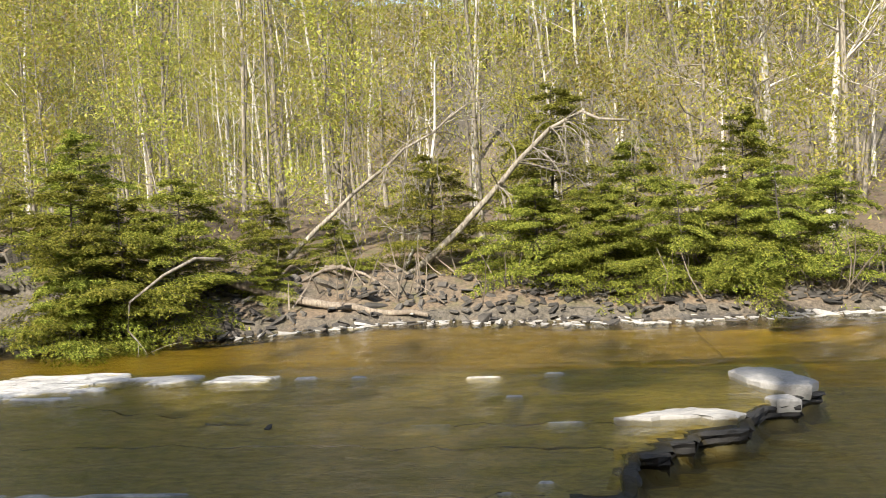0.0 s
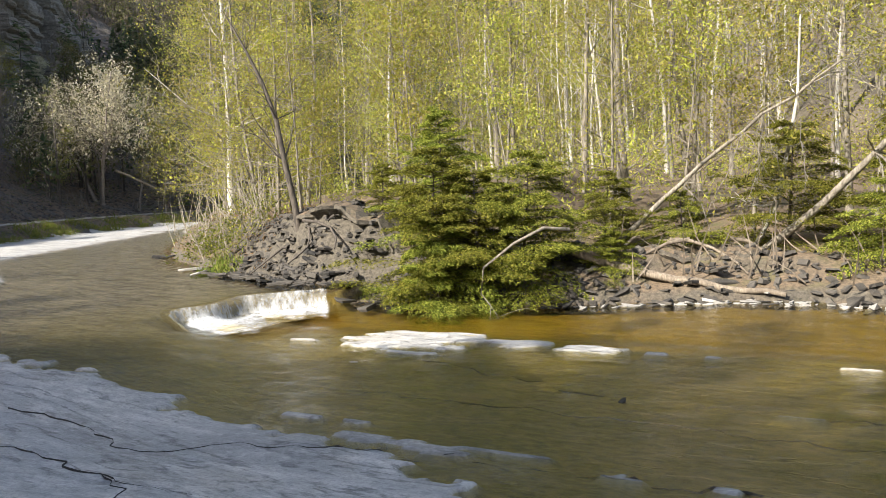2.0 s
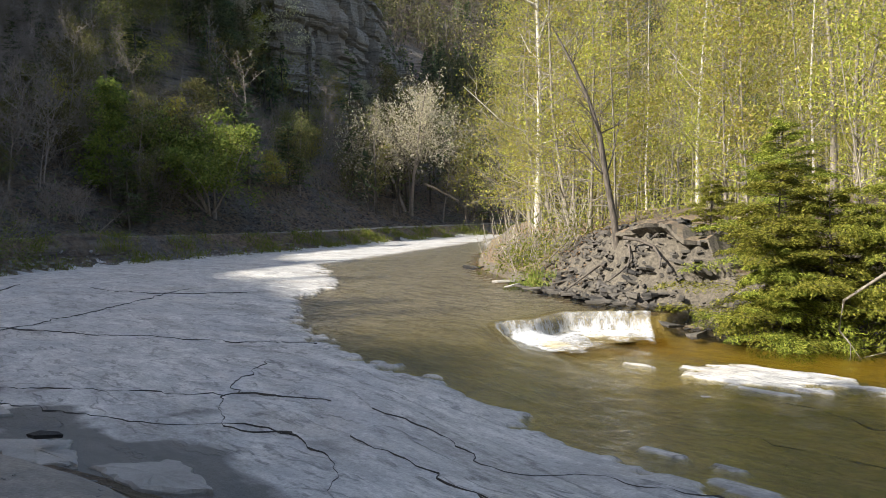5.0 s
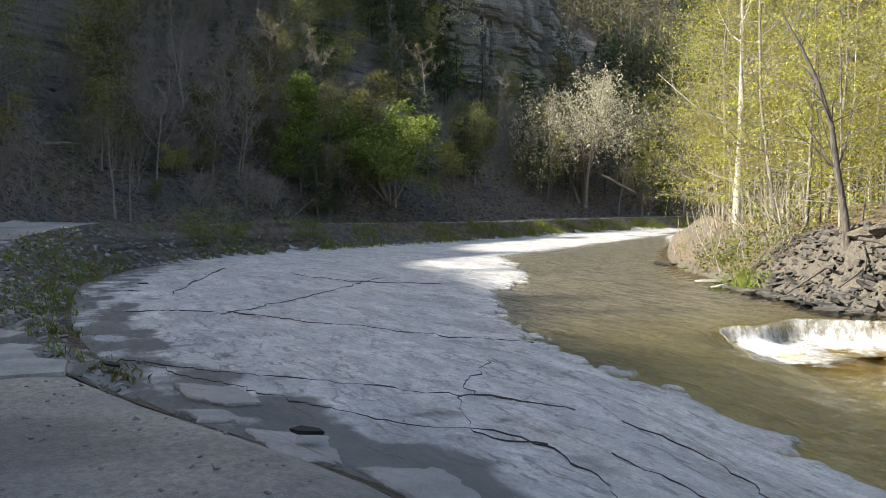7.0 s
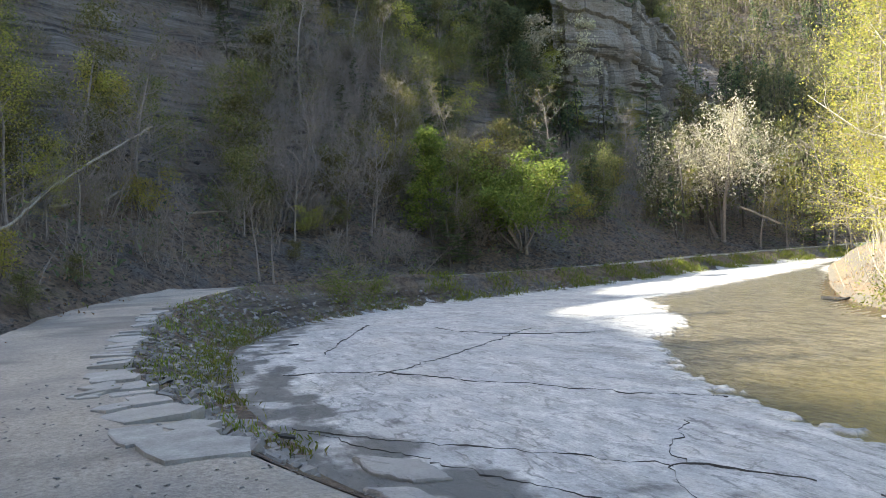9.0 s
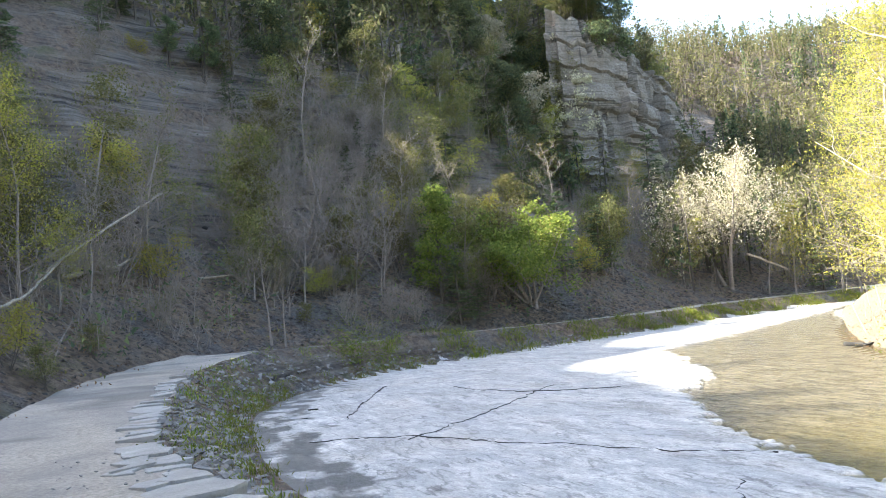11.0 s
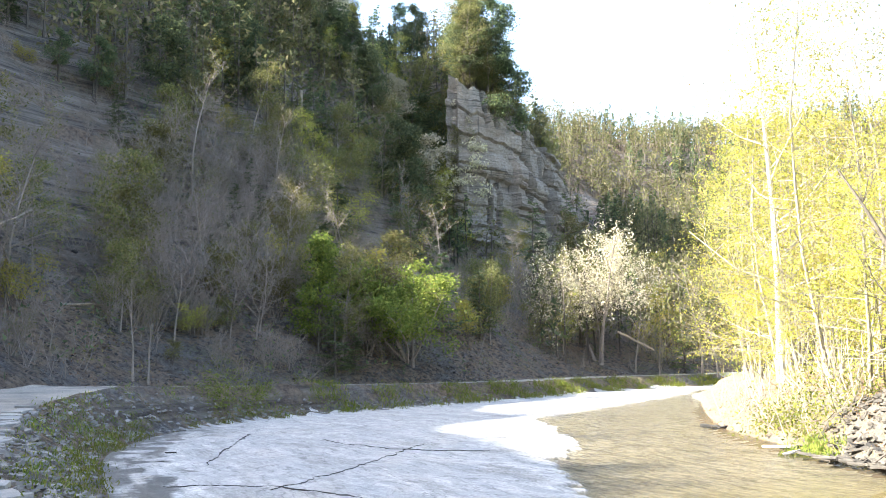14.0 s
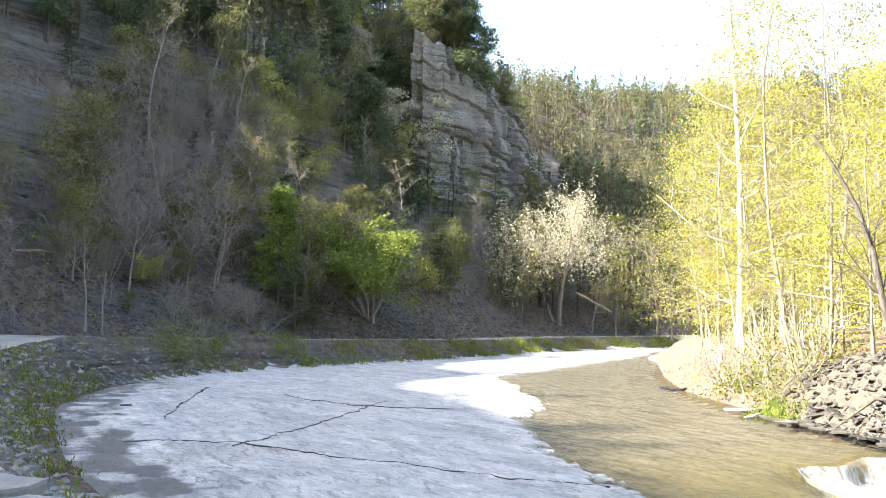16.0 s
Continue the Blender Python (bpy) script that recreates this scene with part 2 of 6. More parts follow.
def leaf_material(name, *colours, through=0.4):
    n = Nodes(name)
    island = n.geo.outputs["Random Per Island"]
    stops = [(i / max(1, len(colours) - 1), c) for i, c in enumerate(colours)]
    c = n.ramp(island, *stops)
    shift = n.node("ShaderNodeHueSaturation", 0, Hue=n.math("ADD", n.math("MULTIPLY", n.obj.outputs["Random"], 0.035), 0.482),
                   Value=n.math("ADD", n.math("MULTIPLY", n.obj.outputs["Random"], 0.5), 0.75), Color=c)
    dif = n.node("ShaderNodeBsdfDiffuse", 0, Color=shift)
    tra = n.node("ShaderNodeBsdfTranslucent", 0, Color=shift)
    mixed = n.t.nodes.new("ShaderNodeMixShader")
    n.put(mixed.inputs[0], through), n.put(mixed.inputs[1], dif), n.put(mixed.inputs[2], tra)
    return n.done(mixed.outputs[0])


SHELF = shelf_material()
GRAVEL = gravel_material()
SLOPE = slope_material()
FLOOR = bank_material()
WATER = water_material()
SLATE = rock_material("slate", (0.16, 0.155, 0.15), (0.34, 0.33, 0.31), (0.12, 0.10, 0.08))
FLAG = rock_material("flagstone", (0.25, 0.243, 0.23), (0.42, 0.41, 0.385), (0.25, 0.235, 0.21))
def cliff_material():
    """Bedded pale rock: thin dark beds, upright joints, rusty weathering."""
    n = Nodes("cliff_rock")
    p = n.geo.outputs["Position"]
    beds = n.noise(n.scaled(p, (0.06, 0.06, 2.6)), 1.0, 5, 0.7)
    thin_ = n.noise(n.scaled(p, (0.12, 0.12, 7.0)), 1.0, 3, 0.6)
    joints = n.noise(n.scaled(p, (1.1, 1.1, 0.10)), 1.0, 4, 0.65)
    fine = n.noise(p, 3.0, 6, 0.7)
    c = n.mix(n.ramp(fine, (0.32, 0), (0.66, 1)), (0.13, 0.117, 0.10), (0.28, 0.255, 0.22))
    c = n.mix(n.ramp(n.noise(p, 0.16, 4, 0.6), (0.46, 0), (0.66, 0.7)), c, (0.15, 0.12, 0.088))
    c = n.mix(n.ramp(beds, (0.36, 0.85), (0.46, 0)), c, (0.07, 0.063, 0.054))
    c = n.mix(n.ramp(thin_, (0.34, 0.6), (0.42, 0)), c, (0.08, 0.07, 0.06))
    c = n.mix(n.ramp(joints, (0.30, 0.8), (0.37, 0)), c, (0.06, 0.055, 0.048))
    h = n.math("ADD", n.math("ADD", beds, joints), fine)
    return n.surface(c, 0.95, n.bump(h, 0.7, 0.35))


CLIFF = cliff_material()
BARK = bark_material("grey_bark", (0.11, 0.095, 0.075), (0.40, 0.36, 0.29))
TWIG = bark_material("twig_bark", (0.13, 0.11, 0.095), (0.33, 0.285, 0.25))
PALE_BARK = bark_material("pale_bark", (0.32, 0.29, 0.25), (0.80, 0.77, 0.71))
DARK_BARK = bark_material("dark_bark", (0.045, 0.038, 0.032), (0.16, 0.135, 0.11))
DEAD_WOOD = bark_material("dead_wood", (0.11, 0.088, 0.066), (0.30, 0.25, 0.19))
SPRING = leaf_material("spring_leaf", (0.20, 0.21, 0.04), (0.31, 0.325, 0.06), (0.38, 0.355, 0.085), (0.36, 0.285, 0.10))
LIME = leaf_material("lime_leaf", (0.075, 0.10, 0.025), (0.14, 0.172, 0.04), (0.23, 0.245, 0.06))
OLIVE = leaf_material("olive_bud", (0.085, 0.092, 0.036), (0.148, 0.152, 0.058), (0.225, 0.20, 0.09))
CATKIN = leaf_material("pale_bud", (0.30, 0.275, 0.20), (0.52, 0.485, 0.37), (0.42, 0.40, 0.23))
NEEDLE = leaf_material("hemlock_needle", (0.055, 0.078, 0.05), (0.10, 0.128, 0.07), (0.17, 0.20, 0.09), through=0.4)
FRESH_NEEDLE = leaf_material("sunny_needle", (0.06, 0.078, 0.017), (0.18, 0.20, 0.034), (0.36, 0.36, 0.07), through=0.38)
GRASS = leaf_material("grass_blade", (0.09, 0.13, 0.025), (0.17, 0.21, 0.04), (0.24, 0.22, 0.08))


# ---- shape helpers ----
class Geo:
    """Gathers vertices and faces of one mesh."""

    def __init__(self):
        self.v, self.f, self.n = [], [], 0

    def add(self, verts, faces):
        verts = np.asarray(verts, float)
        self.v.append(verts)
        self.f.extend((np.asarray(faces, int) + self.n).tolist())
        self.n += len(verts)

    def tube(self, pts, radii, sides=6):
        pts, radii = np.asarray(pts, float), np.asarray(radii, float)
        way = np.gradient(pts, axis=0)
        way /= np.linalg.norm(way, axis=1)[:, None] + 1e-9
        side = np.cross(way, (0.31, 0.22, 0.93) if abs(way[0, 2]) < 0.8 else (0.95, 0.3, 0.1))
        side /= np.linalg.norm(side, axis=1)[:, None] + 1e-9
        up = np.cross(way, side)
        a = np.linspace(0, 2 * np.pi, sides, endpoint=False)
        ring = np.cos(a)[None, :, None] * side[:, None] + np.sin(a)[None, :, None] * up[:, None]
        verts = (pts[:, None] + ring * radii[:, None, None]).reshape(-1, 3)
        i = np.arange(len(pts) - 1)[:, None] * sides
        j = np.arange(sides)[None]
        k = (j + 1) % sides
        quads = np.stack([i + j, i + k, i + sides + k, i + sides + j], -1).reshape(-1, 4)
        self.add(verts, quads)

    def leaves(self, at, size, rng, flat=0.3, long_=1.7, along=None):
        """Little pointed leaves at the places given."""
        at = np.asarray(at, float)
        m = len(at)
        if not m:
            return
        d = rng.normal(size=(m, 3)) if along is None else np.asarray(along) + 0.35 * rng.normal(size=(m, 3))
        d /= np.linalg.norm(d, axis=1)[:, None]
        u = rng.normal(size=(m, 3)) + np.array((0, 0, 1 / max(flat, 0.05)))
        s = np.cross(d, u)
        s /= np.linalg.norm(s, axis=1)[:, None] + 1e-9
        z = (size * rng.uniform(0.6, 1.4, m))[:, None]
        tri = np.stack([at - d * z * long_ / 2 + s * z * 0.2, at + s * z * 0.62 + d * z * 0.2, at + d * z * long_ / 2 - s * z * 0.4], 1)
        self.add(tri.reshape(-1, 3), np.arange(3 * m).reshape(-1, 3))

    def mesh(self, name, material, smooth=False):
        me = bpy.data.meshes.new(name)
        v = np.concatenate(self.v) if self.v else np.zeros((0, 3))
        me.from_pydata(v.tolist(), [], self.f)
        me.materials.append(material)
        if smooth:
            me.shade_smooth()
        me.update()
        return me


def part(name, geo, material, parent=None, label="", smooth=False):
    ob = new(name, geo.mesh(name, material, smooth))
    ob.parent = parent
    return tagged(ob, label)


def thing(name, label, category, group="", kind=""):
    return tagged(new(name), label, category, group, kind)


def signed(px, py, line):
    """Distance left of a line in plan (right is negative), and the length along it."""
    if np.size(px) < 64:                                       # few places: all pieces of the line at once
        p = np.asarray(line, float)
        a, w = p[:-1], np.diff(p, axis=0)
        ll = np.hypot(w[:, 0], w[:, 1])
        rx, ry = np.ravel(px)[:, None] - a[:, 0], np.ravel(py)[:, None] - a[:, 1]
        u = np.clip((rx * w[:, 0] + ry * w[:, 1]) / ll ** 2, 0, 1)
        d = np.hypot(rx - u * w[:, 0], ry - u * w[:, 1])
        across = (w[:, 0] * ry - w[:, 1] * rx) / ll
        k = np.argmax(np.where(d < d.min(1)[:, None] + 1e-7, np.abs(across) + 1.0, 0.0), axis=1)
        i = np.arange(len(k))
        runs = np.concatenate([[0], np.cumsum(ll)[:-1]])
        return (d[i, k] * np.where(across[i, k] >= 0, 1.0, -1.0)).reshape(np.shape(px)), (runs[k] + u[i, k] * ll[k]).reshape(np.shape(px))
    best = np.full(np.shape(px), 1e9)
    sign, along, run = np.ones(np.shape(px)), np.zeros(np.shape(px)), 0.0
    square = np.zeros(np.shape(px))
    for (x0, y0), (x1, y1) in zip(line[:-1], line[1:]):
        dx, dy = x1 - x0, y1 - y0
        ll = math.hypot(dx, dy)
        u = np.clip(((px - x0) * dx + (py - y0) * dy) / ll ** 2, 0, 1)
        d = np.hypot(px - x0 - u * dx, py - y0 - u * dy)
        across = (dx * (py - y0) - dy * (px - x0)) / ll
        near = (d < best - 1e-7) | ((d < best + 1e-7) & (np.abs(across) > square))     # at a corner the squarer side decides
        best = np.where(near, d, best)
        square = np.where(near, np.abs(across), square)
        sign = np.where(near, np.where(across >= 0, 1.0, -1.0), sign)
        along = np.where(near, run + u * ll, along)
        run += ll
    return best * sign, along


def smooth(a, b, x):
    u = np.clip((x - a) / (b - a), 0, 1)
    return u * u * (3 - 2 * u)


WAVES = np.random.RandomState(5)
WK = [(WAVES.uniform(0, 2 * np.pi), WAVES.uniform(0, 2 * np.pi), WAVES.uniform(0.6, 1.6)) for _ in range(40)]


def rough(x, y, size, octaves=4):
    """Cheap smooth noise of about +-1 in plan: waves of many headings, of that size in metres and below."""
    total, amp, k = 0.0, 1.0, 0
    for o in range(octaves):
        for _ in range(5):
            head, phase, f = WK[k % 40]
            k += 1
            w = 2 * np.pi * f / (size / 2 ** o)
            total = total + amp * 0.38 * np.sin(w * (x * math.cos(head) + y * math.sin(head)) + phase + 0.7 * np.sin(0.37 * w * (y * math.cos(head) - x * math.sin(head))))
        amp *= 0.5
    return total


# ---- the lie of the land ----
def flow(line, step=2.5):
    """A smooth line through the points given."""
    p = np.array([2 * np.array(line[0]) - line[1], *line, 2 * np.array(line[-1]) - line[-2]], float)
    out = []
    for a, b, c, d in zip(p[:-3], p[1:-2], p[2:-1], p[3:]):
        m = max(1, int(np.hypot(*(c - b)) / step))
        for u in np.arange(m) / m:
            out.append(0.5 * (2 * b + (c - a) * u + (2 * a - 5 * b + 4 * c - d) * u * u + (3 * b - a - 3 * c + d) * u ** 3))
    return [tuple(q) for q in (*out, p[-2])]


# toe of the near bank, from downstream behind the camera to upstream; the hill is on its left
TOE = flow([(150, -16), (60, -4), (30, 1.5), (12, 3.4), (4, 3.8), (-1, 3.8), (-4.5, 3.4), (-8.4, 2.2), (-11, 1.8), (-15, 1.5), (-19, 1.6), (-23.3, 1.9), (-28.2, 3), (-33.5, 5.6),
            (-38.5, 10.8), (-41.5, 17), (-44, 24), (-48.7, 34), (-54.4, 45), (-57, 59), (-62, 77), (-66, 96), (-60, 122), (-30, 150), (20, 172), (150, 192)])
# waterline of the far bank, from upstream to downstream; the forest is on its left
FAR = flow([(150, 165), (40, 140), (-20, 118), (-46, 95), (-52, 76), (-49.5, 60), (-44.5, 44), (-33.8, 32.5), (-22.3, 21.8), (-15.8, 17.7), (-12.3, 16.0), (-9.9, 15.0), (-8.3, 15.1),
            (-6.6, 14.6), (-5.4, 14.8), (-3.4, 15.2), (-1.6, 16.0), (0.6, 16.4), (2.7, 16.4), (4.8, 16.7), (8.4, 17.0), (16, 17.5), (40, 15), (150, 0)])
# edge of the dry shelf, from upstream to downstream; the water is on its left
EDGE = [(-62, 85), (-55, 64), (-48, 47), (-40.4, 36.3), (-33.9, 25.9), (-29.8, 19.3), (-25.0, 16.8), (-20.4, 14.7), (-17.3, 11.6), (-14.7, 10.0), (-12.0, 8.6), (-10.2, 8.0), (-8, 7.5),
        (-6.3, 7.55), (-5.0, 7.5), (-4.1, 7.35), (-3.2, 7.1), (-1.9, 6.95), (-0.7, 6.4), (1.5, 6.2), (3, 6.0), (8, 5.3), (30, 3.4), (150, -12)]
# lip of the little fall, and the lip of the lower ledge; downstream is on the left
LIP = [(-8.3, 19), (-8.3, 14.8), (-9.2, 14.1), (-9.8, 13.4), (-9.55, 12.4), (-9.75, 11.6), (-9.2, 11.1), (-8.0, 10.3), (-6.6, 8.8), (-5.6, 6.6), (-5.4, 4)]
LEDGE = [(5.6, 12.6), (5.4, 11.3), (5.2, 10.4), (4.87, 10.25), (4.82, 9.88), (4.47, 9.83), (4.22, 9.45), (4.14, 9.12), (3.64, 8.98), (3.6, 8.76), (3.32, 8.74), (3.34, 8.46), (3.04, 8.42), (3.0, 8.1), (2.95, 7.72), (2.9, 7.42), (2.5, 7.4), (2.3, 6.8), (2.4, 3)]


# foot of the headland's cliff; the rock is on its left
BROW = [(-128.6, 30.0), (-118.0, 40.0), (-106.0, 45.0), (-97.0, 48.5), (-93.5, 52.0), (-93.0, 58.0), (-95.0, 66.0), (-99.0, 74.0), (-110.0, 84.0), (-141.0, 105.0)]


def brow_height(run):
    return np.interp(run, [0, 14, 27, 37, 42, 48, 56, 65, 80, 117], [37, 33, 30, 27, 26, 24, 20, 14, 11, 10])


def path_height(x):
    return np.interp(x, [-70, -50, -42, -34, -28, -19, -10, -5, 2, 30], [1.0, 1.1, 1.4, 1.75, 1.45, 0.95, 0.6, 0.45, 0.34, 0.3])


def path_edges(x):
    """How far the path's two edges lie from the toe."""
    return np.interp(x, [-60, -44, -30, -14, -8, -5, 5], [2.2, 1.9, 1.9, 1.5, 0.7, 0.3, 0.3]), np.interp(x, [-60, -35, -20, -8, 5], [4.2, 4.6, 5.0, 6.2, 7.5])


def steps(x, y):
    fall = signed(x, y, LIP)[0]
    strength = smooth(9.6, 12.2, y)                        # below this the lip fades into a smooth sheet
    fall = smooth(-0.1 - 1.8 * (1 - strength), 0.1 + 1.8 * (1 - strength), fall)
    low = smooth(-0.06, 0.06, signed(x, y, LEDGE)[0]) * smooth(13.4, 12.0, y)
    run = smooth(-1, 5.6, x) * smooth(11.9, 13.0, y)
    return fall, np.maximum(low, run)


def water_level(x, y):
    fall, low = steps(x, y)
    return 0.004 * np.clip(-24 - x, 0, 60) * (1 - fall) - (0.29 + 0.09 * smooth(12, 13, y)) * fall - 0.21 * low * fall


ISLES = [(-4.55, 11.45, 0.95, 0.62), (-3.9, 11.75, 0.6, 0.4), (-4.9, 11.05, 0.5, 0.14), (-3.95, 10.72, 0.35, 0.09), (-2.72, 11.66, 0.48, 0.26), (-1.62, 11.56, 0.5, 0.17), (-0.74, 11.52, 0.15, 0.06), (-6.1, 11.1, 0.28, 0.05),
         (-0.05, 11.45, 0.13, 0.04), (1.5, 11.27, 0.24, 0.06), (2.0, 10.31, 0.12, 0.04), (2.4, 11.4, 0.14, 0.04), (-2.3, 7.35, 0.34, 0.12), (-1.58, 7.33, 0.36, 0.12), (-1.1, 7.45, 0.26, 0.06), (-0.6, 7.45, 0.2, 0.06), (0.93, 7.28, 0.18, 0.05),
         (0.2, 7.25, 0.16, 0.05), (1.98, 7.38, 0.12, 0.06), (2.34, 7.62, 0.09, 0.05), (-2.6, 7.75, 0.22, 0.06), (1.2, 9.27, 0.24, 0.03), (2.5, 9.28, 0.2, 0.04), (-3.4, 7.72, 0.3, 0.07)]


def bank_width(x):
    """How far the far bank takes to rise: nearly upright at its broken headland."""
    return np.interp(x, [-45, -14.5, -12, -7, -5, -3, 2, 8], [2.1, 2.1, 0.9, 0.8, 1.7, 1.5, 1.2, 2.0])


def land(x, y):
    x, y = np.asarray(x, float), np.asarray(y, float)
    hill, along = signed(x, y, TOE)
    wood, run = signed(x, y, FAR)
    wet = signed(x, y, EDGE)[0]
    # shelf and bed
    level = water_level(x, y)
    fall, low = steps(x, y)
    ragged = wet + 0.16 * rough(x, y, 1.3, 4) + 0.10 * rough(x * 2.2, y * 3.1, 1.1, 3)
    shelf = np.maximum(0.03 + 0.02 * rough(x, y, 4, 3) * smooth(0, 2, -wet), 0) + level * smooth(2.8, 0.4, -wet) + 0.012 * smooth(0.2, -0.5, ragged)
    bed = level - 0.045 + 0.012 * rough(x * 0.7, y * 1.6, 1.7, 4) - 0.10 * smooth(1.2, 5, wet) * (1 - fall)
    channel = smooth(-0.15, 0.25, y - (11.95 + 0.05 * rough(x, y, 0.8, 2) - 0.25 * np.clip(-5 - x, 0, 5) * (x > -10))) * fall
    bed = bed - 0.24 * channel - 0.10 * low * fall
    for cx, cy, rx, ry in ISLES:
        near = 1.14 - np.sqrt(((x - cx) / rx) ** 2 + ((y - cy) / ry) ** 2) + 0.30 * rough(x + cx, y * 2.4, 1.1, 5)
        bed = np.maximum(bed, np.where(np.abs(x - cx) < 2.5, level - 0.09 + 0.108 * smooth(-0.15, 0.18, near), -9))
    z = np.where(ragged > 0, np.minimum(bed, shelf + 0.01), shelf)
    # the far bank: broken shale, then the forest floor, then the far hill
    crest = np.interp(x, [-45, -14, -9.5, -7, -4, 0, 8, 20], [0.9, 1.1, 1.25, 0.75, 0.5, 0.35, 0.3, 0.6])
    rise = 0.28 * smooth(0, 0.9, wood) + crest * smooth(0.65, 0.65 + bank_width(x), wood) + 0.65 * smooth(3, 14, wood) + 0.012 * np.clip(wood, 0, 30) + 0.62 * np.clip(wood - 30, 0, 90)
    rise = rise + (0.10 * rough(x, y, 2.2, 4) + 0.7 * rough(x, y, 25, 2) * smooth(10, 40, wood)) * smooth(0.2, 2, wood)
    z = np.where(wood > -0.2, np.where(wood > 0.5, level - 0.02 + rise, np.maximum(z, level - 0.12 + rise + 0.3 * np.minimum(wood, 0))), z)
    # the near bank, the path's bench and the hill
    e0, e1 = path_edges(x)
    bank = smooth(-0.1, 1.0, hill / (0.6 + e0 * 0.75))
    u = np.clip(hill - e1, 0, 400)
    out = smooth(0, 22, along - OUT) * 48                      # past the headland the wall stands back
    tall = smooth(TALL - 2, TALL + 14, along) * smooth(OUT - 2, OUT - 13, along)
    near_head = smooth(38, 24, np.hypot(x + 78, y - 70))
    behind, b_run = signed(x, y, BROW)
    # the last term lifts the unseen ridge behind, added to shade the lower ledge
    crest = 64 + 3 * rough(x, y, 90, 2) + 25 * tall * (1 - near_head) + 7 * smooth(TALL + 8, TALL - 4, along) + 2.8 * smooth(-32, -26, x) * smooth(-20, -40, y)
    up = 0.66 * np.minimum(u, 15) + 0.40 * np.clip(u - 15, 0, 1 + out) + (0.94 + 0.24 * tall) * np.clip(u - 16 - out, 0, 90)
    up = up * (1 - near_head) + np.minimum(up, 0.47 * u) * near_head
    up = up + 1.1 * rough(x, y, 15, 3) * smooth(1, 14, u)
    bed = up * 0.62 + 0.5 * rough(x, y, 24, 2)
    bed = bed - np.floor(bed)
    up = up + 1.15 * (smooth(0.0, 0.3, bed) - bed) * smooth(15, 24, u) * smooth(-0.5, 0.6, rough(x + 31, y, 26, 2) + 1.2 * smooth(80, 90, np.degrees(np.arctan2(-x, y)))) + 0.16 * rough(x, y, 3.2, 3) * smooth(2, 8, u)
    brow = np.where(behind > 0, 16 + brow_height(b_run) * smooth(0, 1, behind / (3.0 + 20 * smooth(44, 36, b_run))) + 0.42 * np.clip(behind - 3, 0, 24), 0)
    up = np.maximum(up, brow)
    up = crest - np.logaddexp(0, (crest - up) / 2.5) * 2.5
    up = np.maximum(up, 0) + 0.04 * rough(x, y, 2.2, 3) * smooth(0, 3, u)
    bench = path_height(x) + 0.02 * np.clip(hill, 0, 8) + 0.015 * rough(x, y, 3, 3)
    bench = bench + 0.6 * smooth(2.6, 0.6, np.hypot((x + 41.2) / 1.0, (y - 12.4) / 1.5)) * smooth(0.2, 1.2, hill) * smooth(2.0, 1.3, hill)
    return np.where(hill > -0.3, z * (1 - bank) + (bench + up) * bank, z)


OUT = float(signed(np.array([-58.5]), np.array([62.0]), TOE)[1][0])
TALL = float(signed(np.array([-28.0]), np.array([3.0]), TOE)[1][0])


def spread(fine0, fine1, step, lo, hi, grow=1.07, most=6):
    mid = list(np.arange(fine0, fine1, step))
    a, s = [mid[0]], step
    while a[-1] > lo:
        s = min(s * grow, most)
        a.append(a[-1] - s)
    b, s = [mid[-1]], step
    while b[-1] < hi:
        s = min(s * grow, most)
        b.append(b[-1] + s)
    return np.array(a[:0:-1] + mid + b[1:])


# ---- ground ----
def sheet(name, X, Y, Z, material, label, category, keep=None, marks=()):
    ix = np.arange(X.size).reshape(X.shape)
    q = np.stack([ix[:-1, :-1], ix[1:, :-1], ix[1:, 1:], ix[:-1, 1:]], -1)
    q = q.reshape(-1, 4) if keep is None else q[keep]
    used, back = np.unique(q, return_inverse=True)
    g = Geo()
    g.add(np.stack([X, Y, Z], -1).reshape(-1, 3)[used], back.reshape(-1, 4))
    me = g.mesh(name, material, True)
    for key, values in marks:
        me.attributes.new(key, "FLOAT", "POINT").data.foreach_set("value", np.ascontiguousarray(values.reshape(-1)[used], dtype=np.float32))
    return tagged(new(name, me), label, category, kind="structure")


def middle(X):
    return (X[:-1, :-1] + X[1:, 1:]) / 2


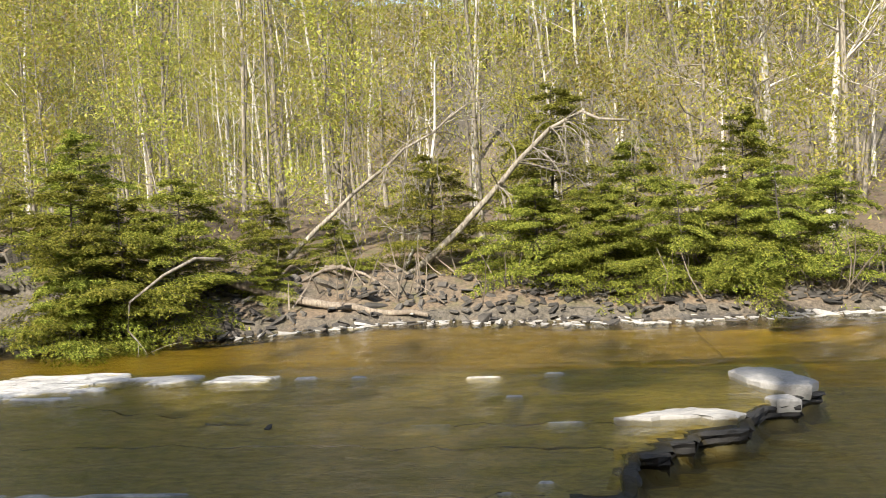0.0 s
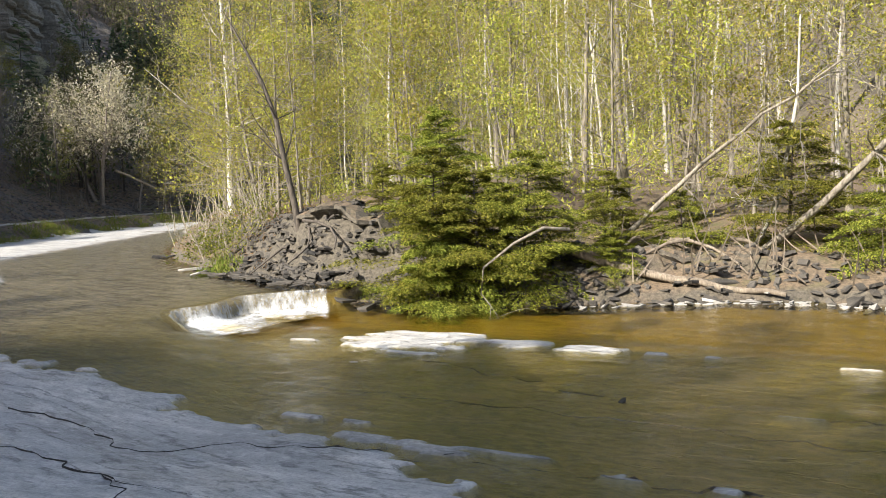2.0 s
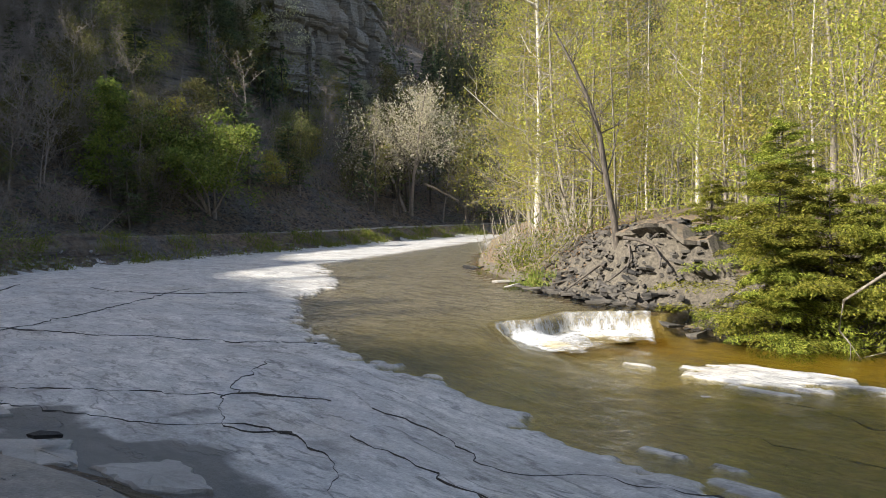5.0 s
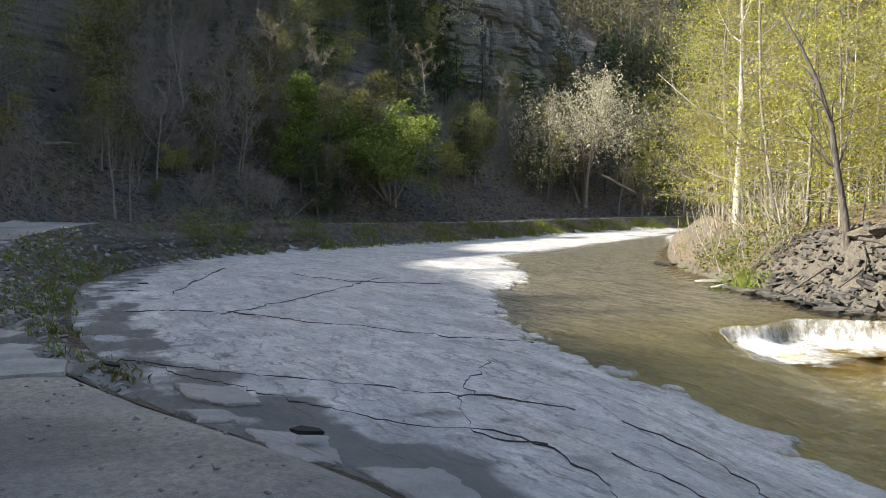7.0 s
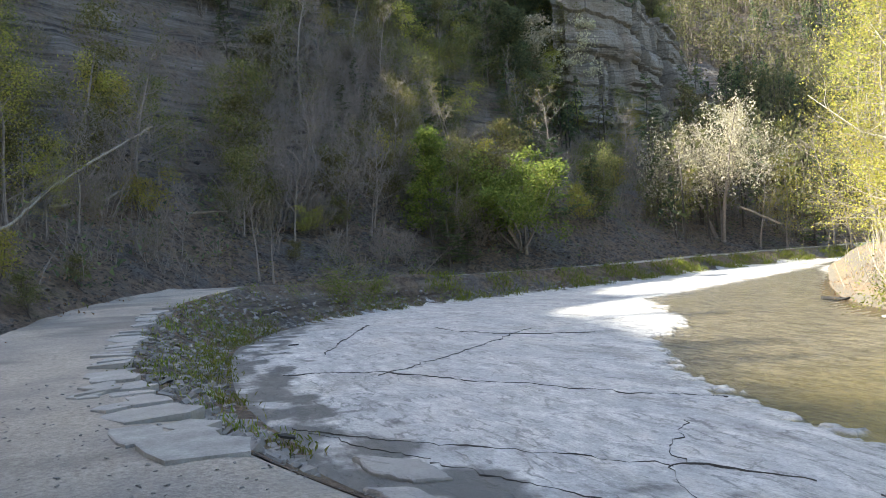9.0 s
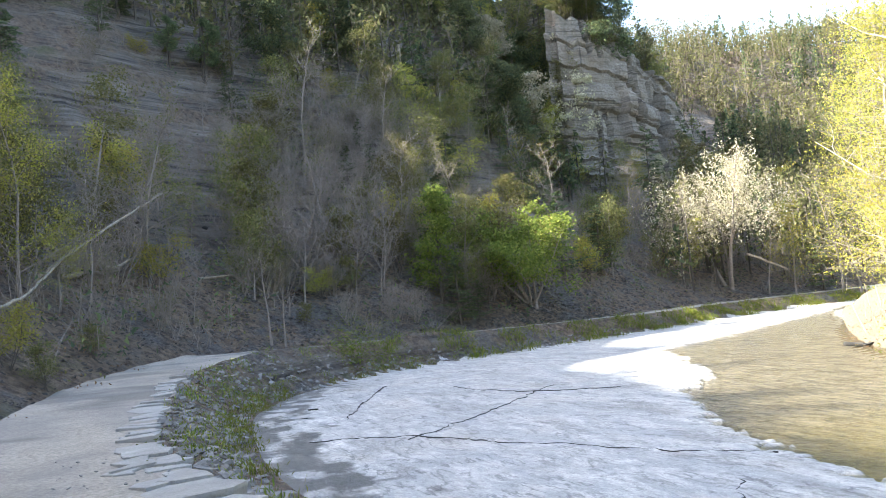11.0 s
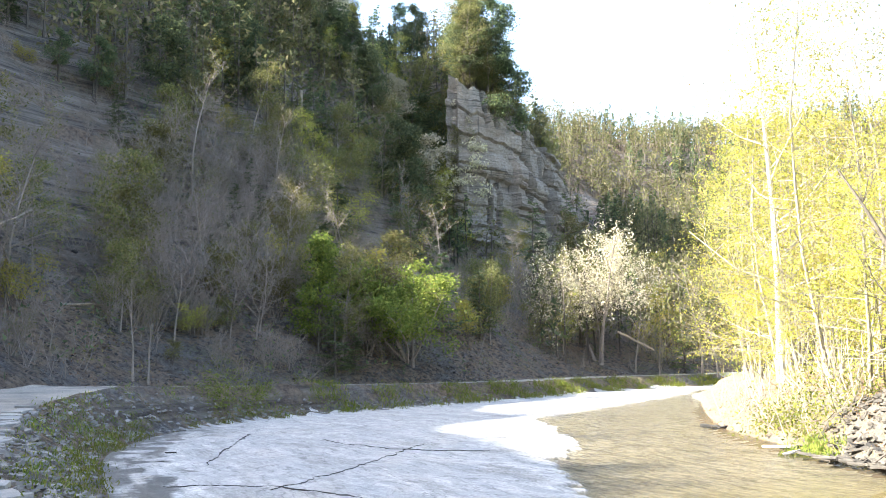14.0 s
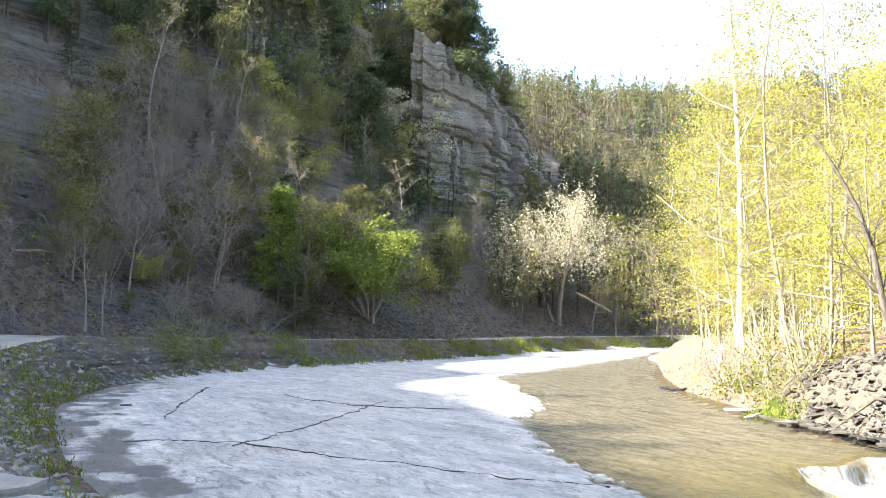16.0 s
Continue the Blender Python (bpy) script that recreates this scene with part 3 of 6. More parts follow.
# joints in the shelf: shallow open cracks
CRACKS = [
    [(-5.9, 6.2), (-5.1, 6.3), (-4.4, 6.2), (-4.0, 6.0), (-3.6, 6.3), (-3.2, 6.7), (-2.4, 6.95), (-1.2, 7.2), (0.5, 7.3), (2.3, 7.5)],
    [(-5.1, 5.4), (-4.1, 5.4), (-3.3, 5.3), (-2.5, 5.3), (-1.2, 5.5)],
    [(-3.3, 5.3), (-2.8, 5.1), (-2.4, 4.8)],
    [(-11.4, 2.3), (-8.8, 3.3), (-7.1, 3.95), (-6.0, 4.7), (-5.5, 5.0), (-5.1, 4.9), (-4.3, 4.7), (-3.8, 4.4)],
    [(-5.5, 5.0), (-6.0, 4.7), (-6.9, 4.9), (-7.4, 5.2), (-7.0, 5.6), (-6.4, 6.0)],
    [(-7.4, 5.2), (-8.9, 4.2), (-10.1, 3.2), (-11.9, 2.1)],
    [(-7.4, 5.4), (-8.0, 5.6), (-9.1, 6.6)],
    [(-18.0, 2.8), (-16.2, 4.7), (-13.5, 6.0), (-11.2, 7.1), (-10.0, 7.9)],
    [(-16.0, 4.4), (-17.4, 5.8), (-19.1, 7.6), (-22.5, 10.7)],
    [(-26.1, 8.8), (-21.8, 9.3), (-19.6, 11.2)],
    [(-30, 7.5), (-25, 5.6), (-21, 4.2)],
    [(-3.4, 8.9), (-1.3, 8.8), (-0.1, 8.8), (1.4, 8.7), (2.9, 8.6)],
    [(-3.6, 10.6), (-2.4, 10.1), (-0.5, 9.5), (0.2, 9.5), (1.4, 9.4), (3.5, 9.4)],
]
bx, by = spread(-26, 5.6, 0.075, -75, 150, 1.05, 3), spread(2.5, 12.4, 0.065, -20, 125, 1.05, 3)
BX, BY = np.meshgrid(bx, by, indexing="ij")
BZ = land(BX, BY)
JOINT = np.zeros(BX.shape)
for i, line in enumerate(CRACKS):
    line = flow(line, 0.4)
    box = (BX > min(p[0] for p in line) - 1) & (BX < max(p[0] for p in line) + 1) & (BY > min(p[1] for p in line) - 1) & (BY < max(p[1] for p in line) + 1)
    px, py = BX[box], BY[box]
    d, run = signed(px + 0.06 * rough(px, py, 0.9, 3), py + 0.06 * rough(py, px, 0.8, 3), line)
    open_ = 0.85 + 0.3 * np.sin(run * 1.7 + i)
    BZ[box] += -0.012 * open_ * smooth(0.03, -0.03, d) * smooth(-0.9, -0.3, d)
    # darkens the rock along each crack, as its shade would
    JOINT[box] = np.maximum(JOINT[box], 0.35 * open_ * smooth(0.10, 0.0, np.abs(d)))
hm, wm = signed(middle(BX), middle(BY), TOE)[0], signed(middle(BX), middle(BY), FAR)[0]
lev = water_level(BX, BY)
b_fall, b_low = steps(BX, BY)
WETNESS = smooth(lev + 0.016, lev - 0.004, BZ) * (signed(BX, BY, EDGE)[0] > -0.9)
CHANNEL = smooth(11.8, 12.3, BY) * b_fall * smooth(-9, -7, BX)
b_hill = signed(BX, BY, TOE)[0]
# silt by the bank, spread wider to bring the shelf's brightness down
SILT = smooth(-2.6, -0.1, b_hill + 0.75 * rough(BX, BY * 1.5, 2.2, 5)) * smooth(-42, -30, BX) * smooth(-3, -6, BX) * (0.85 + 0.15 * smooth(-9, -6, BX)) + 1.0 * smooth(-1.2, 0, b_hill) * (BX > -6)
under = smooth(0.25, 0.6, signed(BX, BY, TOE)[0]) + smooth(0.2, 0.6, signed(BX, BY, FAR)[0])
# one mask for bank silt, painted crack shade and a dark line at the ledge
ROCK_SHELF = sheet("rock_shelf", BX, BY, BZ - 0.25 * under, SHELF, "flat grey bedrock shelf running out under the shallow creek", "rock shelf", (hm < 1.2) & (wm < 1.2),
      (("wet", WETNESS), ("channel", CHANNEL), ("silt_shade", np.clip(np.maximum(np.maximum(0.88 * SILT, 0.85 * JOINT), 1.2 * smooth(0.13, 0.04, np.abs(signed(BX, BY, LEDGE)[0] - 0.02)) * (BY < 11.6) * b_fall), 0, 1))))


# the joints themselves: narrow, ragged dark strips, the cracks' shade put into colour
CRACK_SHADE = rock_material("crack_shade", (0.035, 0.033, 0.031), (0.11, 0.104, 0.095), (0.05, 0.044, 0.036))
for i, line in enumerate(CRACKS):
    rng = np.random.RandomState(300 + i)
    p = np.array(flow(line, 0.11))
    way = np.gradient(p, axis=0)
    way /= np.linalg.norm(way, axis=1)[:, None]
    left = np.stack([-way[:, 1], way[:, 0]], -1)
    p = p + left * (0.05 * rough(p[:, 0], p[:, 1], 0.9, 3) + rng.normal(size=len(p)) * 0.018)[:, None]
    ends = np.minimum(1, np.minimum(np.arange(len(p)), np.arange(len(p))[::-1]) / 6)
    half = (0.0012 + 0.0002 * np.abs(p[:, 0] + 1)) * rng.uniform(0.3, 1.7, len(p)) * (0.6 + 1.8 * rough(p[:, 0], p[:, 1], 1.3, 3)).clip(0.02, 2) * ends
    a, b = p - left * half[:, None], p + left * half[:, None]
    sunk = 0.004 + 0.0005 * np.abs(p[:, 0])
    rows = [np.column_stack([q, np.maximum(land(q[:, 0], q[:, 1]), water_level(q[:, 0], q[:, 1]) - 0.045) + z]) for q, z in ((a, sunk - 0.03), (a, sunk - 0.004), (p, sunk - 0.012), (b, sunk - 0.004), (b, sunk - 0.03))]
    ix = np.arange(5 * len(p)).reshape(5, len(p))
    g = Geo()
    g.add(np.concatenate(rows), np.stack([ix[:-1, :-1], ix[:-1, 1:], ix[1:, 1:], ix[1:, :-1]], -1).reshape(-1, 4))
    part("joint", g, CRACK_SHADE, ROCK_SHELF)


def ribbon(name, line, rows, material, label, category, step=1.0, ragged=0.0):
    """A strip of ground along a line, between rows of distances that may differ along it."""
    p = np.array(flow(line, step))
    way = np.gradient(p, axis=0)
    way /= np.linalg.norm(way, axis=1)[:, None]
    left = np.stack([-way[:, 1], way[:, 0]], -1)
    d = rows(p[:, 0])
    if ragged:
        d[:, 0] += ragged * rough(p[:, 0], p[:, 1], 2.0, 4)
    X, Y = p[:, None, 0] + left[:, None, 0] * d, p[:, None, 1] + left[:, None, 1] * d
    return sheet(name, X, Y, land(X, Y), material, label, category)


def between(a, b, n, power=1.0):
    return lambda x: a(x)[:, None] + (b(x) - a(x))[:, None] * (np.linspace(0, 1, n) ** power)[None]


FINE_TOE = [p for p in flow(TOE, 0.35) if -62 < p[0] < 14 and p[1] < 62]
NEAR_BANK = ribbon("near_bank", FINE_TOE, between(lambda x: np.where(x < -10, -0.2, -0.04), lambda x: path_edges(x)[0], 10), SLOPE, "low bank of crumbled dark shale beside the shelf", "bank", 0.3)
NEAR_BANK.location.z = 0.006
GRAVEL_PATH = ribbon("gravel_path", FINE_TOE, between(lambda x: path_edges(x)[0], lambda x: path_edges(x)[1], 26), GRAVEL, "trodden grey gravel path beside the creek", "path", 0.3, 0.12)
ribbon("hillside", TOE, between(lambda x: np.where((x < -62) | (x > 14), 0, path_edges(x)[1] - 0.02), lambda x: 0 * x + 300, 230, 1.9), SLOPE,
       "steep dark shale hillside with leaf litter and ledges", "hillside", 0.9)
FINE_FAR = [p for p in FAR if -60 < p[0] < 45 and p[1] < 80]
FAR_BANK = ribbon("far_bank", FINE_FAR, between(lambda x: 0 * x - 0.15, lambda x: 0 * x + 6.0, 40), FLOOR, "broken shale bank below the forest", "bank", 0.25)
fx, fy = spread(-40, 25, 0.9, -60, 330, 1.08, 8), spread(16, 45, 0.9, -30, 420, 1.08, 8)
FX, FY = np.meshgrid(fx, fy, indexing="ij")
fm = signed(FX, FY, FAR)[0]
sheet("forest_floor", FX, FY, land(FX, FY) - 0.10 * smooth(7, 5.5, fm), FLOOR, "brown leaf-covered forest floor rising to a hill", "ground", middle(fm) > 4.6)


def ground(x, y):
    return float(land(np.array([x]), np.array([y]))[0])


# ---- water ----
wx, wy = spread(-20, 7, 0.11, -72, 150, 1.06, 3), spread(5.5, 15.5, 0.11, -20, 122, 1.06, 3)
WX, WY = np.meshgrid(wx, wy, indexing="ij")
WZ = water_level(WX, WY) + 0.004 * rough(WX, WY * 1.4, 0.9, 3)
sheet("creek_water", WX, WY, WZ, WATER, "shallow amber creek water flowing over bedrock", "water", (middle(signed(WX, WY, EDGE)[0]) > -1.3) & (middle(signed(WX, WY, FAR)[0]) < 0.9))


# ---- trees ----
def unit(v):
    return v / (np.linalg.norm(v) + 1e-9)


def branch(rng, start, way, length, bend, steps=5, lift=0.15):
    pts, p, d = [np.array(start, float)], np.array(start, float), unit(np.array(way, float))
    for _ in range(steps):
        d = unit(d + bend * rng.normal(size=3) + np.array((0, 0, lift)))
        p = p + d * length / steps
        pts.append(p)
    return np.array(pts)


def grow_tree(seed, height, radius, first, limbs, limb_len, twigs, lean=0.02, steep=0.9, lift=0.12, stout=1.0, trunk_bend=0.03):
    """A tapered trunk with limbs and twigs. Gives the wood, and places with headings for leaves."""
    rng = np.random.RandomState(seed)
    wood, spots, heads = Geo(), [], []
    trunk = branch(rng, (0, 0, -0.3), (lean, lean * 0.4, 1), height, trunk_bend, 12, 0.05)
    radii = radius * np.linspace(1.0, 0.10, 13) ** 0.9
    radii[0] *= 1.5
    wood.tube(trunk[::2], radii[::2], 7)
    for i in range(limbs):
        u = first + (0.98 - first) * (i + rng.uniform(0, 1)) / limbs
        k = u * 12
        a, f = int(min(k, 11)), k - int(min(k, 11))
        p = trunk[a] * (1 - f) + trunk[a + 1] * f
        r = radii[a] * 0.42 * min(stout, 1.5)
        h = rng.uniform(0, 2 * np.pi)
        ll = limb_len * (1.12 - 0.75 * abs(u - first) / (1 - first)) * rng.uniform(0.6, 1.25)
        limb = branch(rng, p, (math.cos(h), math.sin(h), steep * rng.uniform(0.5, 1.4)), ll, 0.17, 5, lift)
        wood.tube(limb[[0, 2, 5]], max(r, 0.012 * stout) * np.array((1, 0.68, 0.25)), 4)
        for _ in range(twigs):
            v = rng.uniform(0.25, 1.0) * 5
            b = int(min(v, 4))
            q = limb[b] + (limb[b + 1] - limb[b]) * (v - b)
            way = unit(limb[b + 1] - limb[b]) + 0.9 * rng.normal(size=3) * (1, 1, 0.6)
            tw = branch(rng, q, way, ll * rng.uniform(0.25, 0.55), 0.22, 3, lift)
            wood.tube(tw[::1 if twigs > 3 else 3], max(r * 0.35, 0.006 * stout) * np.linspace(1, 0.3, 4 if twigs > 3 else 2), 3)
            for s in range(3):
                spots.append(tw[s + 1]), heads.append(unit(tw[s + 1] - tw[s]))
            if twigs > 3:
                for s in (1, 2, 3):
                    t2 = branch(rng, tw[s], unit(tw[s] - tw[s - 1]) + 0.9 * rng.normal(size=3), ll * rng.uniform(0.12, 0.3), 0.2, 2, lift)
                    wood.tube(t2[::2], max(r * 0.2, 0.005 * stout) * np.array((1, 0.4)), 3)
                    spots.append(t2[-1]), heads.append(unit(t2[-1] - t2[-2]))
    return rng, wood, np.array(spots), np.array(heads)


def leafed(rng, spots, per, size, scatter, flat=0.5):
    g = Geo()
    at = np.repeat(spots, per, 0)
    at = at + rng.normal(size=at.shape) * scatter * (1, 1, 0.4)
    g.leaves(at, size, rng, flat)
    return g


def make_tree(name, label, category, bark, leaf, seed, per=4, size=0.13, scatter=0.28, **shape):
    t = thing(name, label, category)
    rng, wood, spots, heads = grow_tree(seed, **shape)
    part("trunk", wood, bark, t, smooth=True)
    if leaf:
        part("crown", leafed(rng, spots, per, size, scatter), leaf, t)
    return t


def make_hemlock(name, label, seed, height, spread_, boughs, needles, leaf, radius=0.16, bottom=0.08, droop=-0.10, size=0.105):
    """A hemlock: whorls of flat drooping boughs of fine sprays."""
    t = thing(name, label, "conifer")
    rng = np.random.RandomState(seed)
    wood, green = Geo(), Geo()
    trunk = branch(rng, (0, 0, -0.3), (0.03, 0.02, 1), height, 0.02, 8, 0.1)
    wood.tube(trunk, radius * np.linspace(1.1, 0.06, 9), 7)
    at, heads = [], []
    for i in range(boughs):
        u = bottom + (0.99 - bottom) * (i + rng.uniform(0, 1)) / boughs
        k = u * 8
        a = int(min(k, 7))
        p = trunk[a] + (trunk[a + 1] - trunk[a]) * (k - a)
        h = rng.uniform(0, 2 * np.pi)
        ll = spread_ * (1.05 - u) ** 0.75 * rng.uniform(0.6, 1.2) + 0.15
        b = branch(rng, p, (math.cos(h), math.sin(h), 0.35), ll, 0.10, 5, droop)
        wood.tube(b[[0, 2, 5]], max(0.012, radius * 0.22 * (1 - u)) * np.array((1, 0.7, 0.2)), 3)
        m = max(6, int(needles * (0.35 + ll / spread_)))
        v = (np.round(rng.uniform(0.12, 1.0, m) * 11) / 11 + rng.normal(size=m) * 0.010).clip(0.1, 0.999) * 5
        j = np.minimum(v.astype(int), 4)
        q = b[j] + (b[j + 1] - b[j]) * (v - j)[:, None]
        d = (b[j + 1] - b[j])
        d /= np.linalg.norm(d, axis=1)[:, None]
        sidew = np.cross(d, (0, 0, 1.0)) * rng.choice((-1, 1), m)[:, None]
        wide = 0.34 * ll * (1.1 - v / 5 * 0.8)
        off = rng.uniform(0, 1, m) ** 0.8 * wide
        at.append(q + sidew * off[:, None] + d * (off * 0.6)[:, None] + rng.normal(size=(m, 3)) * (0.025, 0.025, 0.03) - np.array((0, 0, 1)) * (off * 0.22)[:, None])
        heads.append(d * 0.8 + sidew * 0.7 - np.array((0, 0, 0.2)))
    green.leaves(np.concatenate(at), size, rng, 0.35, 2.2, np.concatenate(heads))
    part("trunk", wood, DARK_BARK, t, smooth=True)
    part("foliage", green, leaf, t)
    return t


def plant(proto, x, y, scale=1.0, turn=None, sink=0.0, label="", group="", tilt=0.0, toward=0.0):
    m = pose(x, y, ground(x, y) - sink, tilt * math.cos(toward), tilt * math.sin(toward), PLANT.uniform(0, 360) if turn is None else turn)
    if proto not in PLANTED:
        PLANTED.add(proto)
        ob = proto
        ob.matrix_basis = m @ Matrix.Scale(scale, 4)
    else:
        ob = copy_thing(proto, m)
        ob.scale = (scale,) * 3
    return tagged(ob, label, group=group)


PLANT = random.Random(11)
PLANTED = set()


def away(x, y, line):
    return float(signed(np.array([x]), np.array([y]), line)[0][0])


def make_clump(name, label, category, bark, leaf, seed, stems, lean, heads=None, per=6, size=0.12, scatter=0.3, hang=0.0, **shape):
    """Several stems rising from one root, each with its own limbs."""
    t = thing(name, label, category)
    wood, spots, rng = Geo(), [], np.random.RandomState(seed)
    for k in range(stems):
        own = dict(shape, height=shape["height"] * rng.uniform(0.65, 1.0))
        _, w, at, _ = grow_tree(seed * 7 + k, lean=lean * rng.uniform(0.35, 1.2), **own)
        a = heads[k % len(heads)] if heads else rng.uniform(0, 2 * np.pi)
        c, sn = math.cos(a), math.sin(a)
        turn = np.array(((c, sn, 0), (-sn, c, 0), (0, 0, 1)))
        off = rng.normal(size=3) * (0.18, 0.18, 0)
        wood.add(np.concatenate(w.v) @ turn + off, w.f)
        spots.append(at @ turn + off)
    part("trunk", wood, bark, t, smooth=True)
    if leaf:
        at = np.repeat(np.concatenate(spots), per, 0)
        drop = rng.uniform(0, 1, len(at)) ** 1.5 * hang
        at = at + rng.normal(size=at.shape) * scatter * (1, 1, 0.55) * (1 - 0.6 * drop / max(hang, 1e-6))[:, None] - np.outer(drop, (0, 0, 1))
        g = Geo()
        g.leaves(at, size, rng, 0.5)
        part("crown", g, leaf, t)
    return t


forest = [make_tree("maple_tree", "tall slim grey-barked tree with sparse yellow-green spring leaves", "tree", BARK, SPRING, 20 + i, per=15, size=0.056, scatter=0.42,
                    height=h, radius=r, first=f, limbs=26, limb_len=2.4, twigs=3, steep=0.6, trunk_bend=0.05)
          for i, (h, r, f) in enumerate([(16, 0.065, 0.18), (19, 0.08, 0.22), (14, 0.045, 0.10), (20, 0.085, 0.28), (15, 0.05, 0.14), (17, 0.07, 0.08)])]
thin = [make_tree("slender_tree", "slender straight forest tree with a haze of yellow-green leaves", "tree", PALE_BARK if i == 1 else BARK, SPRING, 30 + i, per=17, size=0.078, scatter=0.5,
                  height=h, radius=r, first=f, limbs=17, limb_len=2.4, twigs=2, steep=0.7, trunk_bend=0.045)
        for i, (h, r, f) in enumerate([(17, 0.075, 0.15), (20, 0.085, 0.22), (15, 0.06, 0.10), (18, 0.08, 0.3)])]
edge_maples = [make_tree("spreading_maple", "leafy young maple reaching sideways at the forest's edge", "tree", BARK, SPRING, 35 + i, per=5, size=0.056, scatter=0.28,
                         height=h, radius=r, first=0.10, limbs=34, limb_len=3.1, twigs=5, steep=0.22, lift=0.05, trunk_bend=0.06) for i, (h, r) in enumerate([(11, 0.06), (14, 0.075), (9, 0.05)])]
saplings = [make_tree("sapling", "thin understorey sapling with fresh lime-yellow leaves", "tree", BARK, SPRING, 40 + i, per=24, size=0.054, scatter=0.32,
                      height=h, radius=0.03, first=0.2, limbs=18, limb_len=1.6, twigs=3, steep=0.35) for i, h in enumerate((5.0, 6.5, 7.5))]
bare = [make_tree("bare_tree", "leafless grey tree with fine twigs on the shale slope", "tree", TWIG, OLIVE if i == 1 else None, 60 + i, per=1, size=0.09, scatter=0.15,
                  height=h, radius=r, first=0.2, limbs=18, limb_len=3.0, twigs=5, steep=0.7, trunk_bend=0.09, stout=2.6) for i, (h, r) in enumerate([(9, 0.07), (11, 0.09), (7, 0.05)])]
brush = [make_clump("bare_shrub", "many-stemmed leafless shrub, a grey haze of twigs", "shrub", TWIG, OLIVE if i == 2 else None, 110 + i, 6, 0.5, per=1, size=0.06, scatter=0.2,
                    height=h, radius=0.03, first=0.15, limbs=8, limb_len=1.9, twigs=4, steep=0.9, trunk_bend=0.09, stout=2.2) for i, h in enumerate((5, 6.5, 4))]
slim = make_tree("slim_sapling", "slim grey sapling with few twigs standing beside the path", "tree", TWIG, OLIVE, 66, per=2, size=0.07, scatter=0.2,
                 height=9, radius=0.11, first=0.45, limbs=14, limb_len=2.4, twigs=4, steep=0.9, stout=1.5)
greening = [make_tree("greening_tree", "slope tree with a haze of olive-green young leaves", "tree", TWIG, OLIVE if i else SPRING, 70 + i, per=10 if i == 0 else 7, size=0.07 if i == 0 else 0.11, scatter=0.34,
                      height=h, radius=r, first=0.12, limbs=22, limb_len=2.8, twigs=4, steep=0.5, trunk_bend=0.06) for i, (h, r) in enumerate([(9, 0.08), (11, 0.10), (8, 0.07)])]
leafy = [make_clump("young_leafy_tree", "bushy young tree with fresh green leaves on the slope", "tree", DARK_BARK, OLIVE if i != 1 else SPRING, 75 + i, 3, 0.35, per=8, size=0.11, scatter=0.34,
                    height=h, radius=0.05, first=0.1, limbs=13, limb_len=2.2, twigs=3, steep=0.6, trunk_bend=0.07) for i, h in enumerate((5.5, 6.5, 7.5))]
pale = make_tree("pale_leafy_tree", "pale-stemmed tree with light yellow leaves catching the sun", "tree", PALE_BARK, CATKIN, 79, per=8, size=0.16, scatter=0.3,
                 height=8, radius=0.09, first=0.25, limbs=18, limb_len=2.2, twigs=4, steep=0.3, trunk_bend=0.05)
lime = make_tree("lime_green_tree", "bright lime-green leafy tree at the foot of the slope", "tree", DARK_BARK, LIME, 81, per=9, size=0.115, scatter=0.28,
                 height=7.4, radius=0.06, first=0.10, limbs=30, limb_len=1.7, twigs=4, steep=0.15)
spreading = make_clump("leaning_lime_tree", "many-stemmed tree leaning over the grass with a broad lime-green crown", "tree", TWIG, LIME, 83, 8, 1.0, (0.6, 1.0, 1.4, 2.4, 1.2, -0.6, 0.8, 3.4), per=7, size=0.12, scatter=0.3,
                       height=7.6, radius=0.085, first=0.35, limbs=15, limb_len=2.3, twigs=4, steep=0.35, lift=0.04, trunk_bend=0.07)
white = make_clump("white_budding_tree", "pale budding tree standing in the sun with hanging tassels of buds", "tree", TWIG, CATKIN, 85, 4, 0.42, (0.9, 2.4, 4.2, 5.4), per=7, size=0.14, scatter=0.2, hang=1.5,
                   height=14.5, radius=0.15, first=0.36, limbs=12, limb_len=5.4, twigs=5, steep=0.7, lift=-0.04, trunk_bend=0.09)
birch = make_tree("white_barked_tree", "tall white-barked sycamore with sparse new leaves", "tree", PALE_BARK, SPRING, 88, per=8, size=0.07, scatter=0.36,
                  height=21, radius=0.125, first=0.15, limbs=30, limb_len=3.2, twigs=4, steep=0.5, trunk_bend=0.02)
pine = [make_tree("white_pine", "tall open pine with level tufts of blue-green needles", "conifer", DARK_BARK, NEEDLE, 105 + i, per=14, size=0.17, scatter=0.4,
                  height=h, radius=0.13, first=0.25, limbs=24, limb_len=3.0, twigs=4, steep=0.10, lift=0.04) for i, h in enumerate((15, 12))]
hemlocks = [make_hemlock("hemlock", "dark green hemlock with flat drooping boughs", 90 + i, h, s, 60, 70, NEEDLE, size=0.135) for i, (h, s) in enumerate([(11, 2.9), (14, 3.4), (8, 2.5)])]
low_hemlocks = [make_hemlock("young_hemlock", "young sunlit green hemlock hanging over the bank", 95 + i, h, s, b, 820, FRESH_NEEDLE, 0.06, 0.03, -0.11, 0.030)
                for i, (h, s, b) in enumerate([(3.6, 2.4, 70), (2.9, 2.1, 64), (4.6, 2.3, 84)])]

